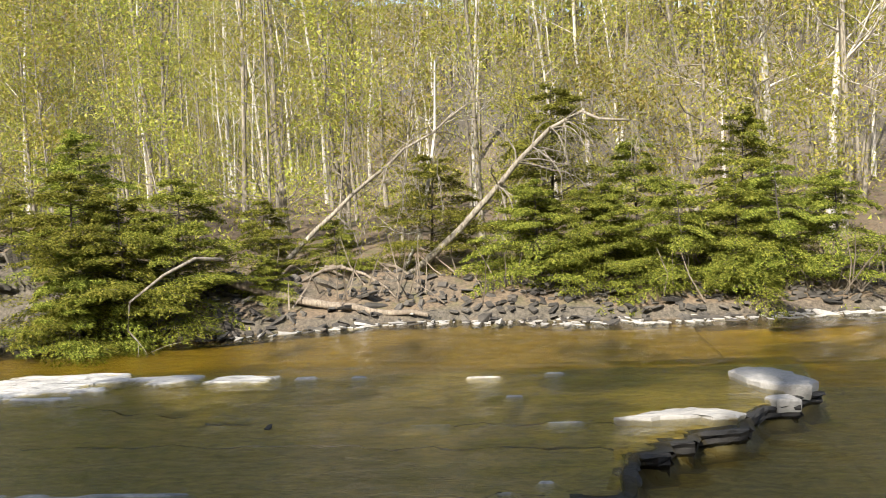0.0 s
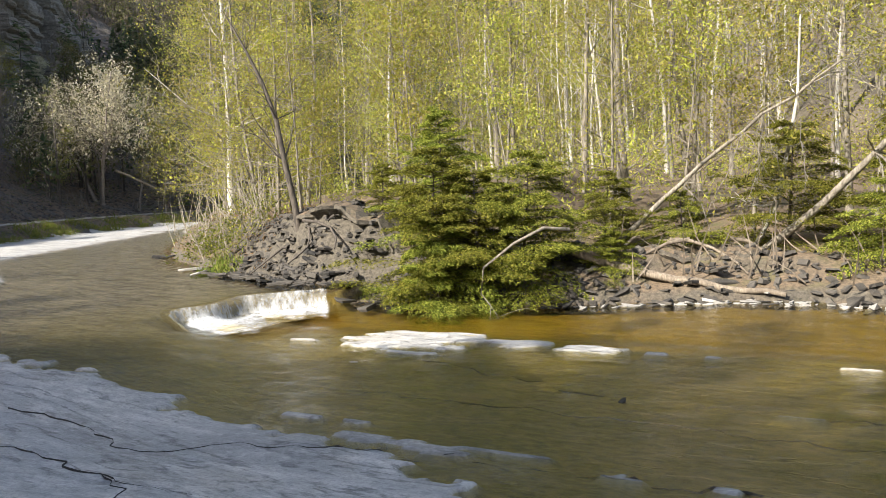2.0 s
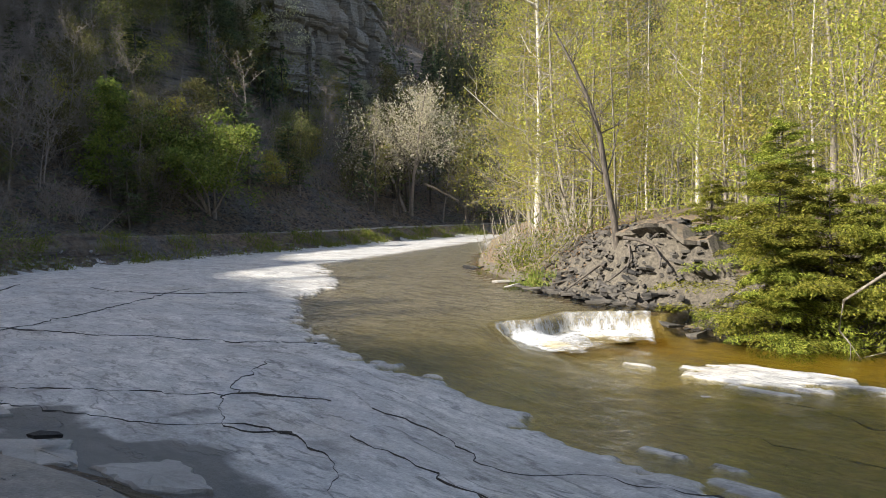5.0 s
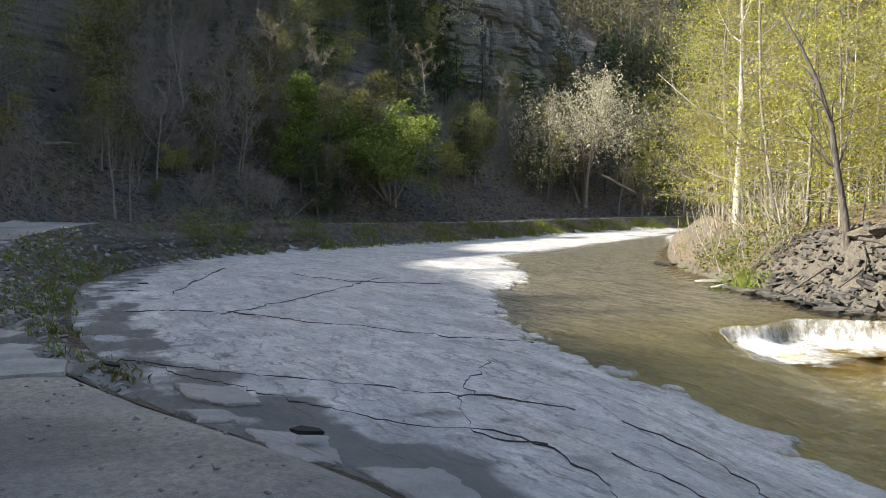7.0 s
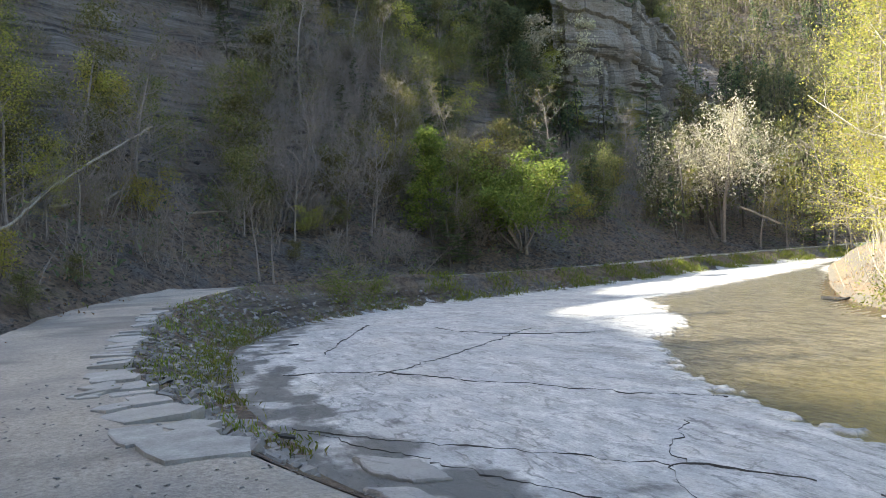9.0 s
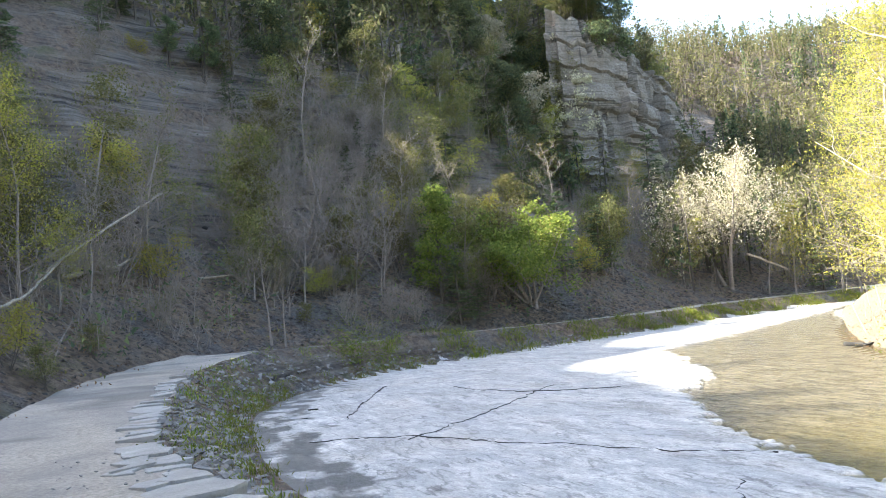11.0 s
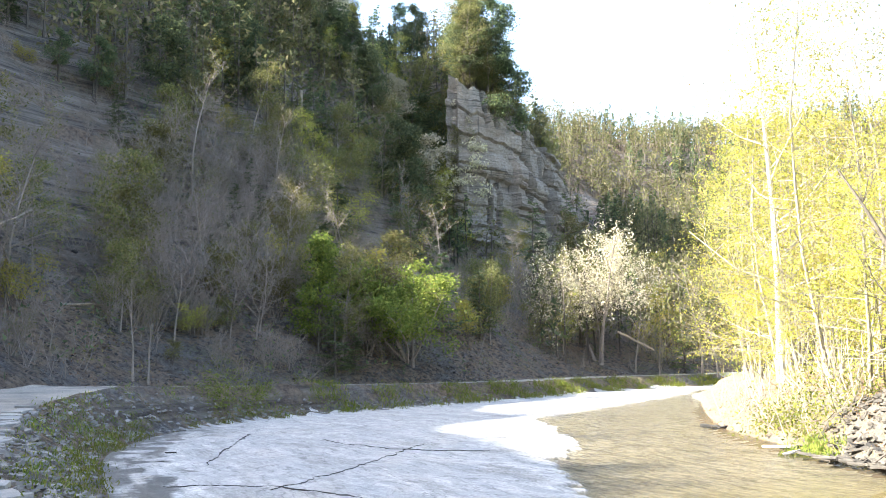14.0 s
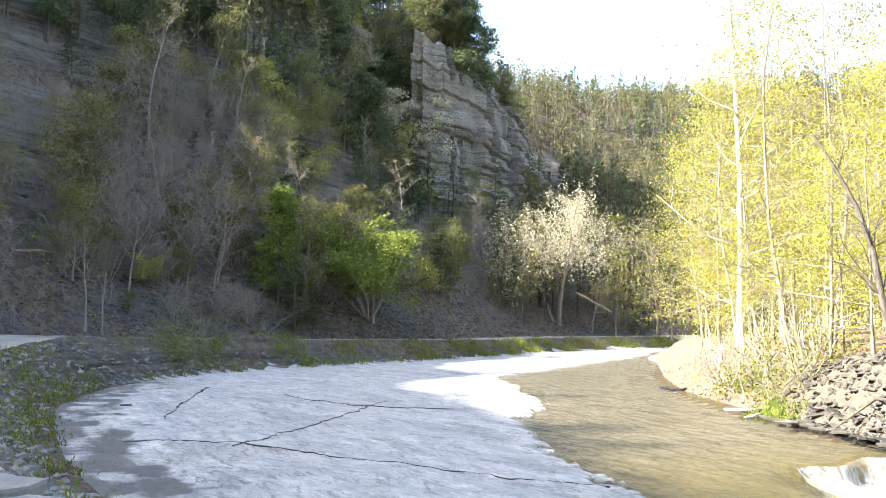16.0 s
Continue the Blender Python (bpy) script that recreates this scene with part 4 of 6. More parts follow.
# the forest on the far bank
made = 0
while made < 350:
    x, y = PLANT.uniform(-54, 50), PLANT.uniform(17, 90)
    d = away(x, y, FAR)
    if d < 5.0 or d > 62 or PLANT.random() > 1.25 - d / 60:
        continue
    plant(PLANT.choice(forest * 2 + thin + saplings[:1]) if d < 19 else PLANT.choice(thin), x, y, PLANT.uniform(0.75, 1.2), group="forest trees on the far bank", tilt=PLANT.uniform(0, 4), toward=PLANT.uniform(0, 6.3))
    made += 1
for x, y, s in [(-9, 19.0, 1.0), (-6.5, 19.5, 0.9), (-13, 20, 0.8), (2, 22, 0.9), (-3, 22, 1.1), (7, 22, 1.0), (-18, 23, 0.9), (12, 22, 1), (-15, 21, 0.8), (-20.5, 24, 0.7), (-25, 28, 0.8),
                (-1, 23.5, 1), (4.5, 23, 1.1), (9.5, 23.5, 1), (-11, 22, 1), (-28, 30, 0.9)]:
    plant(PLANT.choice(saplings), x, y, s, group="saplings on the far bank")
for x, y, s, k in [(-13.2, 19.4, 0.8, 2), (-15.2, 20.6, 0.95, 0), (-17.8, 22.6, 1.0, 1), (-20.5, 24.6, 0.95, 0), (-23.4, 27.0, 1.0, 1), (-26.5, 29.4, 1.0, 1), (-30.0, 33.0, 1.0, 0), (-34.5, 37.5, 1.1, 1), (-19.0, 26.5, 1.1, 1), (-40.0, 44.0, 1.1, 1),
                   (-45.5, 54.0, 1.1, 1), (-10.5, 20.6, 0.8, 0), (-7.6, 21.2, 0.9, 2), (-4.6, 21.0, 0.85, 0), (-1.4, 22.3, 0.9, 2), (2.6, 22.8, 0.95, 0), (6.2, 23.0, 0.9, 1)]:
    plant(edge_maples[k], x, y, s, group="maples at the forest's edge")
plant(birch, -22.0, 25.3, 1.0, turn=20)
plant(birch, 9.2, 26.4, 1.1, turn=140)
plant(birch, 10.3, 25.3, 1.0, turn=250)

for i in range(34):
    x, y = PLANT.uniform(-62, 6), PLANT.uniform(60, 92)
    if away(x, y, FAR) > 20 and away(x, y, TOE) < -10:
        plant(PLANT.choice(thin), x, y, PLANT.uniform(1.1, 1.35), group="forest trees on the far bank")

# hemlocks overhanging the far bank
for x, y, s, k in [(-6.5, 15.7, 0.85, 0), (-7.2, 17.6, 0.7, 2), (-5.5, 15.9, 0.9, 1), (-4.8, 16.6, 0.75, 0), (-6.0, 15.2, 0.7, 1), (2.2, 19.3, 0.8, 1), (3.0, 18.8, 0.75, 0), (3.6, 18.9, 0.9, 1), (4.4, 19.8, 0.85, 2), (5.2, 18.6, 0.8, 0),
                   (6.3, 19.0, 0.95, 1), (7.2, 18.9, 0.85, 0), (8.3, 19.2, 1.0, 1), (-0.3, 21.2, 0.8, 0), (2.6, 21.4, 0.95, 2), (-2.3, 19.8, 0.5, 1),
                   (-3.9, 19.4, 0.55, 0), (-3.2, 17.8, 0.35, 1), (-9.2, 18.0, 0.4, 0), (6.9, 21, 1.0, 2)]:
    plant(low_hemlocks[k], x, y - 0.25 if x < -4 else y - (0.75 if x < 3 else 0.35), s * (1.1 if x < 3 else 0.9), group="hemlocks along the far bank", sink=0.25)

# the trees that stand out on the slope above the path
for kind, x, y, s in [(greening[0], -32.0, -4.7, 0.87), (greening[0], -33.5, -5.8, 0.71), (greening[0], -33.4, -3.6, 0.42), (leafy[1], -24.9, -3.9, 0.36), (bare[1], -42.2, -0.6, 0.92), (bare[0], -35.8, -2.8, 0.61), (bare[2], -42.5, -1.4, 0.88), (slim, -39.8, 4.6, 0.54), (slim, -40.2, 5.3, 0.48), (greening[2], -52.2, 4.8, 1.09), (greening[2], -51.3, 5.9, 0.87), (bare[1], -52.0, 9.8, 0.80), (bare[0], -49.8, 12.9, 0.75), (lime, -49.2, 16.5, 1.02), (spreading, -50.7, 23.4, 1.12), (hemlocks[2], -46.9, 16.8, 0.55), (hemlocks[2], -47.7, 18.3, 0.39), (hemlocks[0], -60.4, 13.6, 0.38), (hemlocks[0], -60.4, 15.7, 0.38), (hemlocks[2], -62.2, 18.5, 0.52), (hemlocks[0], -65.9, 16.2, 0.40), (leafy[2], -51.3, 21.0, 1.02), (leafy[1], -57.6, 23.1, 0.94), (pale, -90.8, 44.7, 1.55)]:
    plant(kind, x, y, s, group="trees on the shale slope")
for kind, x, y, s in [(pale, -94.4, 53.2, 1.43), (hemlocks[0], -94.7, 51.9, 0.76), (hemlocks[0], -76.1, 34.6, 0.65), (greening[1], -84.1, 35.5, 0.83), (bare[0], -82.8, 31.2, 0.84), (greening[1], -64.1, 20.1, 0.66), (greening[1], -73.1, 26.7, 0.62), (greening[2], -72.8, 20.2, 0.70), (hemlocks[1], -79.6, 17.8, 0.78), (hemlocks[1], -81.3, 15.6, 0.69), (hemlocks[0], -91.3, 26.4, 0.81), (hemlocks[1], -97.1, 32.7, 0.59), (hemlocks[1], -101.3, 38.7, 0.72), (hemlocks[0], -80.5, 20.3, 0.75), (hemlocks[0], -66.9, -3.6, 0.44), (hemlocks[2], -72.6, -2.3, 0.53), (pine[1], -70.2, 4.4, 0.47), (pine[1], -69.5, 1.3, 0.34), (hemlocks[0], -94.3, 37.9, 1.06), (hemlocks[0], -83.2, 11.7, 0.65), (hemlocks[0], -85.2, 7.2, 0.54), (bare[1], -64.1, 44.8, 0.89), (bare[0], -66.0, 43.3, 0.88), (leafy[2], -63.2, 42.5, 0.74)]:
    plant(kind, x, y, s, group="trees on the shale slope")
for kind, x, y, s in [(greening[0], -62.6, 44.9, 0.67), (bare[0], -60.7, 51.7, 0.95), (greening[0], -60.4, 54.5, 0.96), (hemlocks[2], -61.4, 58.7, 0.68), (bare[1], -58.3, 57.8, 1.10), (greening[1], -58.6, 60.3, 0.97), (bare[1], -62.5, 49.0, 1.00), (leafy[1], -47.5, 8.5, 0.40), (leafy[0], -43.3, 6.8, 0.26), (leafy[0], -48.3, 10.4, 0.49), (brush[0], -44.5, 9.4, 0.55), (brush[0], -45.8, 12.3, 0.64), (brush[0], -46.3, 13.8, 0.59), (brush[2], -36.4, -0.3, 0.52), (leafy[0], -29.9, -2.3, 0.23), (leafy[0], -24.7, -3.0, 0.27), (brush[1], -49.0, 18.1, 0.77)]:
    plant(kind, x, y, s, group="trees on the shale slope")
plant(white, -62.0, 48.6, 0.98, turn=40)

# and the rest of the wood up there: how many, between which bearings, and how far behind the toe
for count, b0, b1, d0, d1, kinds, s0, s1 in [(40, 84, 104, 7, 26, brush * 2 + bare[1:] + greening[1:] + leafy[:2], 0.45, 0.9), (75, 72, 86, 8, 27, brush * 4 + bare + leafy[:1], 0.7, 1.1),
                                             (60, 58, 74, 6, 30, brush + bare[:2] + greening[1:] + leafy + hemlocks[2:], 0.6, 1.0), (100, 60, 82, 26, 62, hemlocks + greening * 2 + bare[:2] + leafy + pine, 0.6, 1.0),
                                             (75, 82, 104, 27, 62, hemlocks + brush * 2 + bare + leafy, 0.35, 0.75), (60, 56, 80, 45, 90, hemlocks * 2 + greening + pine, 0.6, 1.0)]:
    made = tries = 0
    while made < count and tries < 4000:
        tries += 1
        far_, b = PLANT.uniform(26, 150), radians(PLANT.uniform(b0, b1))
        x, y = -far_ * math.sin(b), far_ * math.cos(b)
        if not d0 < away(x, y, TOE) < d1 or abs(away(x, y, BROW) + 1) < 5:
            continue
        plant(PLANT.choice(kinds), x, y, PLANT.uniform(s0, s1), group="trees on the shale slope")
        made += 1
for x, y, s, k in [(-101.0, 56.5, 0.95, 0), (-100.0, 58.5, 1.1, 0), (-103.5, 54.0, 0.8, 1), (-104.0, 60.0, 0.9, 0), (-112.0, 55.0, 0.6, 1)]:
    plant(pine[k], x, y, s, group="pines on the headland")
# round the headland: on its brow and at its foot
for k, back, kind, s in [(2.2, 7, 0, 1.0), (2.6, 9, 3, 1.0), (3.0, 6, 1, 0.8), (3.3, 9, 4, 1.0), (3.6, 6, 3, 0.9), (3.9, 8, 1, 1.0), (4.2, 5, 2, 0.9), (4.5, 7, 3, 1.0), (4.9, 5, 1, 0.9), (5.3, 6, 4, 0.9), (5.8, 5, 2, 0.9), (6.3, 5, 0, 0.8), (7, 5, 1, 0.9),
                         (2.6, -7, 1, 1.0), (3.0, -9, 4, 0.9), (3.3, -5, 1, 0.9), (3.6, -8, 3, 1.0), (3.9, -6, 0, 0.9), (4.3, -10, 3, 1.0), (4.8, -7, 4, 0.9), (5.3, -9, 1, 0.9), (5.8, -8, 0, 0.9), (6.3, -6, 2, 1.0), (6.8, -7, 1, 0.9), (5, -14, 4, 1), (4.2, -16, 1, 0.9),
                         (6, -15, 3, 1.0), (3.4, -16, 1, 1.0)]:
    i, u = int(k), k - int(k)
    (x0, y0), (x1, y1) = BROW[i], BROW[i + 1]
    ll = math.hypot(x1 - x0, y1 - y0)
    plant((greening[2], hemlocks[1], leafy[2], greening[0], greening[1])[kind], x0 + (x1 - x0) * u - (y1 - y0) / ll * back, y0 + (y1 - y0) * u + (x1 - x0) / ll * back, s, group="trees on the shale slope")
for i in range(110):
    k, back = PLANT.uniform(1.6, 5.4) if i < 80 else PLANT.uniform(5.4, 7.6), PLANT.uniform(1.5, 12)
    j, u = int(k), k - int(k)
    (x0, y0), (x1, y1) = BROW[j], BROW[j + 1]
    ll = math.hypot(x1 - x0, y1 - y0)
    plant(PLANT.choice(greening * 2 + leafy * 2 + bare[:1] + hemlocks[:1] + pine[1:]), x0 + (x1 - x0) * u - (y1 - y0) / ll * back, y0 + (y1 - y0) * u + (x1 - x0) / ll * back, PLANT.uniform(0.9, 1.35) if k < 5.3 else PLANT.uniform(0.6, 0.9), group="trees on the shale slope")
for i in range(92):
    k, back = (PLANT.uniform(0.4, 3.7), PLANT.uniform(-10, 15)) if i < 66 else (PLANT.uniform(5.4, 8.3), -PLANT.uniform(2, 11))
    j, u = int(k), k - int(k)
    (x0, y0), (x1, y1) = BROW[j], BROW[j + 1]
    ll = math.hypot(x1 - x0, y1 - y0)
    plant(PLANT.choice(greening + leafy + bare[:1] + hemlocks[:1] + [pale]), x0 + (x1 - x0) * u - (y1 - y0) / ll * back, y0 + (y1 - y0) * u + (x1 - x0) / ll * back, PLANT.uniform(0.7, 1.1), group="trees on the shale slope")
# unseen shade casters, added: trees on the ridge behind, hemlocks at the slope's foot there
for x in range(-60, 30, 4):
    plant(PLANT.choice(hemlocks + greening[1:]), x + PLANT.uniform(-2, 2), PLANT.uniform(-72, -62), PLANT.uniform(0.3, 0.5), group="trees on the shale slope")
for x, y in [(-8.5, -5.0), (-5.6, -4.6), (-2.6, -5.2), (0.6, -5.6), (3.4, -6.0), (5.6, -5.8), (8.0, -6.2), (10.6, -6.4), (13.5, -6.2), (-1.0, -6.6), (1.8, -7.0), (3.2, -7.2), (-0.2, -7.4)]:
    plant(hemlocks[1], x, y, 1.0 if y > -6.5 else 1.12, group="trees on the shale slope")

for i in range(30):
    k, back = PLANT.uniform(3.0, 4.15), PLANT.uniform(0, 15)
    j, u = int(k), k - int(k)
    (x0, y0), (x1, y1) = BROW[j], BROW[j + 1]
    ll = math.hypot(x1 - x0, y1 - y0)
    plant(PLANT.choice(greening + leafy + [pale]), x0 + (x1 - x0) * u - (y1 - y0) / ll * back, y0 + (y1 - y0) * u + (x1 - x0) / ll * back, PLANT.uniform(0.7, 1.1), group="trees on the shale slope")
# at the very lip of the cliff
for k, back, kind, s in [(3.1, 1.2, 0, 0.9), (3.35, 0.8, 1, 0.9), (3.6, 1.4, 0, 1.0), (3.8, 0.9, 2, 0.8), (4.05, 1.5, 1, 1.0), (4.3, 1.0, 0, 0.8), (4.55, 1.6, 3, 0.9), (4.8, 1.2, 0, 0.8), (5.05, 1.4, 1, 0.8), (3.2, -1.5, 2, 1.0), (3.5, -2.0, 3, 1.0), (3.75, -1.5, 2, 0.9), (3.3, -4, 3, 1.1), (3.0, -3, 2, 1.1), (2.7, -2, 3, 1.1)]:
    j, u = int(k), k - int(k)
    (x0, y0), (x1, y1) = BROW[j], BROW[j + 1]
    ll = math.hypot(x1 - x0, y1 - y0)
    plant((leafy[0], greening[1], hemlocks[2], hemlocks[0])[kind], x0 + (x1 - x0) * u - (y1 - y0) / ll * (back + 1.5), y0 + (y1 - y0) * u + (x1 - x0) / ll * (back + 1.5), s, group="trees on the shale slope")

# prototypes that found no place go
for proto in forest + thin + edge_maples + saplings + bare + brush + greening + leafy + pine + hemlocks + low_hemlocks + [slim, pale, lime, spreading]:
    if proto not in PLANTED:
        for o in (*proto.children_recursive, proto):
            bpy.data.objects.remove(o)


# ---- rock: the headland's cliff, the lower ledge, slabs and rubble ----
ROCKS = np.random.RandomState(21)


def cliff_face():
    """A stepped wall of bedded rock with upright joints."""
    line = np.array(flow([(-95.2, 50.2), *BROW[4:9]], 0.45))
    way = np.gradient(line, axis=0)
    way /= np.linalg.norm(way, axis=1)[:, None]
    out = np.stack([way[:, 1], -way[:, 0]], -1)
    zs = np.arange(13, 46, 0.4)
    s = np.arange(len(line)) * 0.45
    top = brow_height(s + 39.7)
    bed = np.repeat(ROCKS.uniform(-0.7, 0.9, 80), ROCKS.randint(1, 5, 80))[:len(zs)]
    block = np.repeat(ROCKS.uniform(-0.9, 1.1, 60), ROCKS.randint(3, 11, 60))[:len(line)]
    S, Z = np.meshgrid(s, zs, indexing="ij")
    push = 0.9 + bed[None] * 0.42 + block[:, None] * (0.5 + 1.1 * (np.sin(Z * 0.35 + block[:, None] * 5) > 0)) - 0.06 * (Z - 13) + 0.12 * rough(S, Z * 1.3, 6, 4)
    joint = ROCKS.uniform(0, 1, len(line)) < 0.14
    push = push - 0.9 * joint[:, None] * (np.sin(Z * 0.22 + 9 * block[:, None]) > -0.5)
    push = push + 0.8 * np.repeat(ROCKS.uniform(-1, 1, 20), ROCKS.randint(4, 12, 20))[:len(zs)][None]
    X, Y = line[:, None, 0] + out[:, None, 0] * push, line[:, None, 1] + out[:, None, 1] * push
    g = Geo()
    ix = np.arange(X.size).reshape(X.shape)
    Z = 13 + (Z - 13) * (top[:, None] + 3.2 + 0.8 * rough(s, s * 0.4, 9, 3)[:, None]) / 33
    g.add(np.stack([X, Y, Z + 0.2 * rough(S, Z, 6, 2)], -1).reshape(-1, 3), np.stack([ix[:-1, :-1], ix[1:, :-1], ix[1:, 1:], ix[:-1, 1:]], -1).reshape(-1, 4))
    return tagged(new("cliff", g.mesh("cliff", CLIFF)), "pale bedded rock cliff of the headland", "cliff", kind="structure")


cliff_face()


def slab_mesh(rng, name, material, sides=7, thick=0.3, jag=0.25):
    """A broken flat stone: an uneven outline, a chipped upper edge, a slightly tilted top."""
    a = np.sort(rng.uniform(0, 2 * np.pi, sides) * 0.35 + np.linspace(0, 2 * np.pi, sides, endpoint=False) * 0.65 + 0.2)
    r = rng.uniform(1 - jag, 1 + jag, sides)
    ring = np.stack([np.cos(a) * r, np.sin(a) * r * rng.uniform(0.6, 1.0)], -1)
    tilt = rng.normal(size=2) * 0.05
    rows = []
    for scale, z in ((0.95, -thick), (1.04, -thick * 0.35), (1.0, -0.05 * thick - 0.02), (0.93, 0.0)):
        xy = ring * scale * rng.uniform(0.97, 1.03, (sides, 1))
        rows.append(np.column_stack([xy, z + (xy @ tilt if z > -thick else 0 * xy[:, 0]) + rng.normal(size=sides) * 0.012]))
    v = np.concatenate(rows)
    f = []
    for k in range(3):
        for j in range(sides):
            n = (j + 1) % sides
            f.append((k * sides + j, k * sides + n, (k + 1) * sides + n, (k + 1) * sides + j))
    f.append(tuple(range(3 * sides, 4 * sides)))
    me = bpy.data.meshes.new(name)
    me.from_pydata(v.tolist(), [], f)
    me.materials.append(material)
    return me


DARK_SLATE = rock_material("dark_wet_shale", (0.010, 0.0095, 0.009), (0.040, 0.037, 0.033), (0.02, 0.017, 0.013))
BANK_SHALE = rock_material("bank_shale", (0.03, 0.027, 0.023), (0.135, 0.12, 0.10), (0.05, 0.04, 0.03))
PALE_STONE = rock_material("sun_bleached_stone", (0.30, 0.29, 0.27), (0.52, 0.50, 0.46), (0.24, 0.21, 0.17))

stones = [slab_mesh(ROCKS, "stone", m, 6 + i % 3, t) for i, (m, t) in enumerate([(BANK_SHALE, 0.5), (BANK_SHALE, 0.35), (DARK_SLATE, 0.6), (DARK_SLATE, 0.35), (PALE_STONE, 0.4), (BANK_SHALE, 0.7), (BANK_SHALE, 0.45)])]


def lay(mesh, name, parent, x, y, z, size, turn, tilt=(0, 0), squash=1.0):
    ob = new(name, mesh)
    ob.parent = parent
    ob.matrix_basis = pose(x, y, z, tilt[0], tilt[1], turn) @ Matrix.Diagonal((size, size * squash, size * (0.42 if name == "stone" else 1.0), 1))
    return ob


# rubble along the foot of the far bank
def beside(line):
    k = ROCKS.randint(1, len(line) - 1)
    t = line[k + 1] - line[k - 1]
    return line[k], np.array((-t[1], t[0])) / (np.linalg.norm(t) + 1e-9)


line = np.array(flow([p for p in FAR if -16.5 < p[0] < 15 and p[1] < 24], 0.2))
steep = line[line[:, 0] < -5.5]
for i in range(250):
    (x, y), side_ = beside(steep if i < 50 else line)
    d = abs(ROCKS.normal()) * (0.4 if i < 50 or x < -6 else 0.8)
    x, y = x + side_[0] * d, y + side_[1] * d
    edge = d < 0.35
    pale = edge and x > -1.5 and ROCKS.uniform() < 0.6
    mesh = stones[4] if pale else stones[ROCKS.choice([0, 1, 2, 3, 5, 6] if x < -3 else [0, 1, 1, 3, 5, 6, 6])]
    size = (0.09 + 0.3 * ROCKS.uniform() ** 2) * (0.8 if pale else 1)
    lay(mesh, "stone", FAR_BANK, x, y, max(ground(x, y), float(water_level(np.array([x]), np.array([y]))[0])) + size * 0.12, size, ROCKS.uniform(0, 360), (ROCKS.normal() * 10, ROCKS.normal() * 10), ROCKS.uniform(0.45, 1))

LEDGE_SHALE = rock_material("ledge_shale", (0.03, 0.028, 0.027), (0.135, 0.12, 0.108), (0.07, 0.055, 0.04))


for i in range(240):
    (x, y), side_ = beside(line[line[:, 0] > -3.5])
    d = ROCKS.uniform(-0.1, 0.5) if x > -1 else ROCKS.uniform(-0.05, 0.2)
    x, y = x + side_[0] * d, y + side_[1] * d
    lay(stones[4 if ROCKS.uniform() < 0.75 else 1], "stone", FAR_BANK, x, y, max(ground(x, y), float(water_level(np.array([x]), np.array([y]))[0])) + 0.015, ROCKS.uniform(0.06, 0.22), ROCKS.uniform(0, 360), (ROCKS.normal() * 5, ROCKS.normal() * 5), ROCKS.uniform(0.4, 0.9))

# beds of shale breaking out of the bank's face
slabs = [slab_mesh(ROCKS, "shale_slab", m, 6 + i % 3, t, 0.3) for i, (m, t) in enumerate([(BANK_SHALE, 0.16), (BANK_SHALE, 0.24), (DARK_SLATE, 0.2), (LEDGE_SHALE, 0.2), (BANK_SHALE, 0.12)])]
face_line = line[(line[:, 0] < 4.5) & (line[:, 0] > -14.5)]
for i in range(110):
    (x, y), side_ = beside(face_line[face_line[:, 0] < -6] if i < 45 else face_line)
    d = 0.5 + ROCKS.uniform(0, 1.0) * (0.4 + float(bank_width(x)))
    x, y = x + side_[0] * d, y + side_[1] * d
    lay(slabs[ROCKS.randint(5)], "shale_slab", FAR_BANK, x, y, ground(x, y) + ROCKS.uniform(-0.02, 0.06), 0.10 + 0.32 * ROCKS.uniform() ** 2.2, math.degrees(math.atan2(side_[0], -side_[1])) + ROCKS.normal() * 20,
        (6 + ROCKS.normal() * 6, -9 + ROCKS.normal() * 7), ROCKS.uniform(0.45, 0.8))


def turf_lip(x0, x1):
    """Matted turf hanging over the eroded face, dark beneath."""
    p = np.array(flow([q for q in FAR if x0 < q[0] < x1 and q[1] < 30], 0.12))
    way = np.gradient(p, axis=0)
    way /= np.linalg.norm(way, axis=1)[:, None]
    left = np.stack([-way[:, 1], way[:, 0]], -1)
    crest_d = 0.65 + bank_width(p[:, 0])
    jag = 0.16 * rough(p[:, 0], p[:, 1], 0.8, 4)
    ends = smooth(0, 0.15, np.linspace(0, 1, len(p))) * smooth(1, 0.85, np.linspace(0, 1, len(p)))
    rows = []
    for d, z in ((0.9, 0.02), (0.35, 0.05), (-0.05, 0.05), (-0.30, -0.01), (-0.33, -0.09), (-0.2, -0.16), (0.25, -0.45)):
        q = p + left * (crest_d + d * (0.3 + 0.7 * ends) + (jag if d < 0.2 else 0))[:, None]
        base = land(*(p + left * (crest_d + 0.35)[:, None]).T)
        rows.append(np.column_stack([q, np.where(d > 0.8, land(q[:, 0], q[:, 1]), base) + z + 0.03 * rough(q[:, 0] * 2, q[:, 1], 0.5, 2) - 0.12 * (1 - ends)]))
    ix = np.arange(len(rows) * len(p)).reshape(len(rows), len(p))
    g = Geo()
    g.add(np.concatenate(rows), np.stack([ix[:-1, :-1], ix[:-1, 1:], ix[1:, 1:], ix[1:, :-1]], -1).reshape(-1, 4))
    part("turf", g, FLOOR, FAR_BANK, "brown matted turf hanging over the eroded face")


turf_lip(-12.8, -6.2)
turf_lip(-4.2, 3.2)

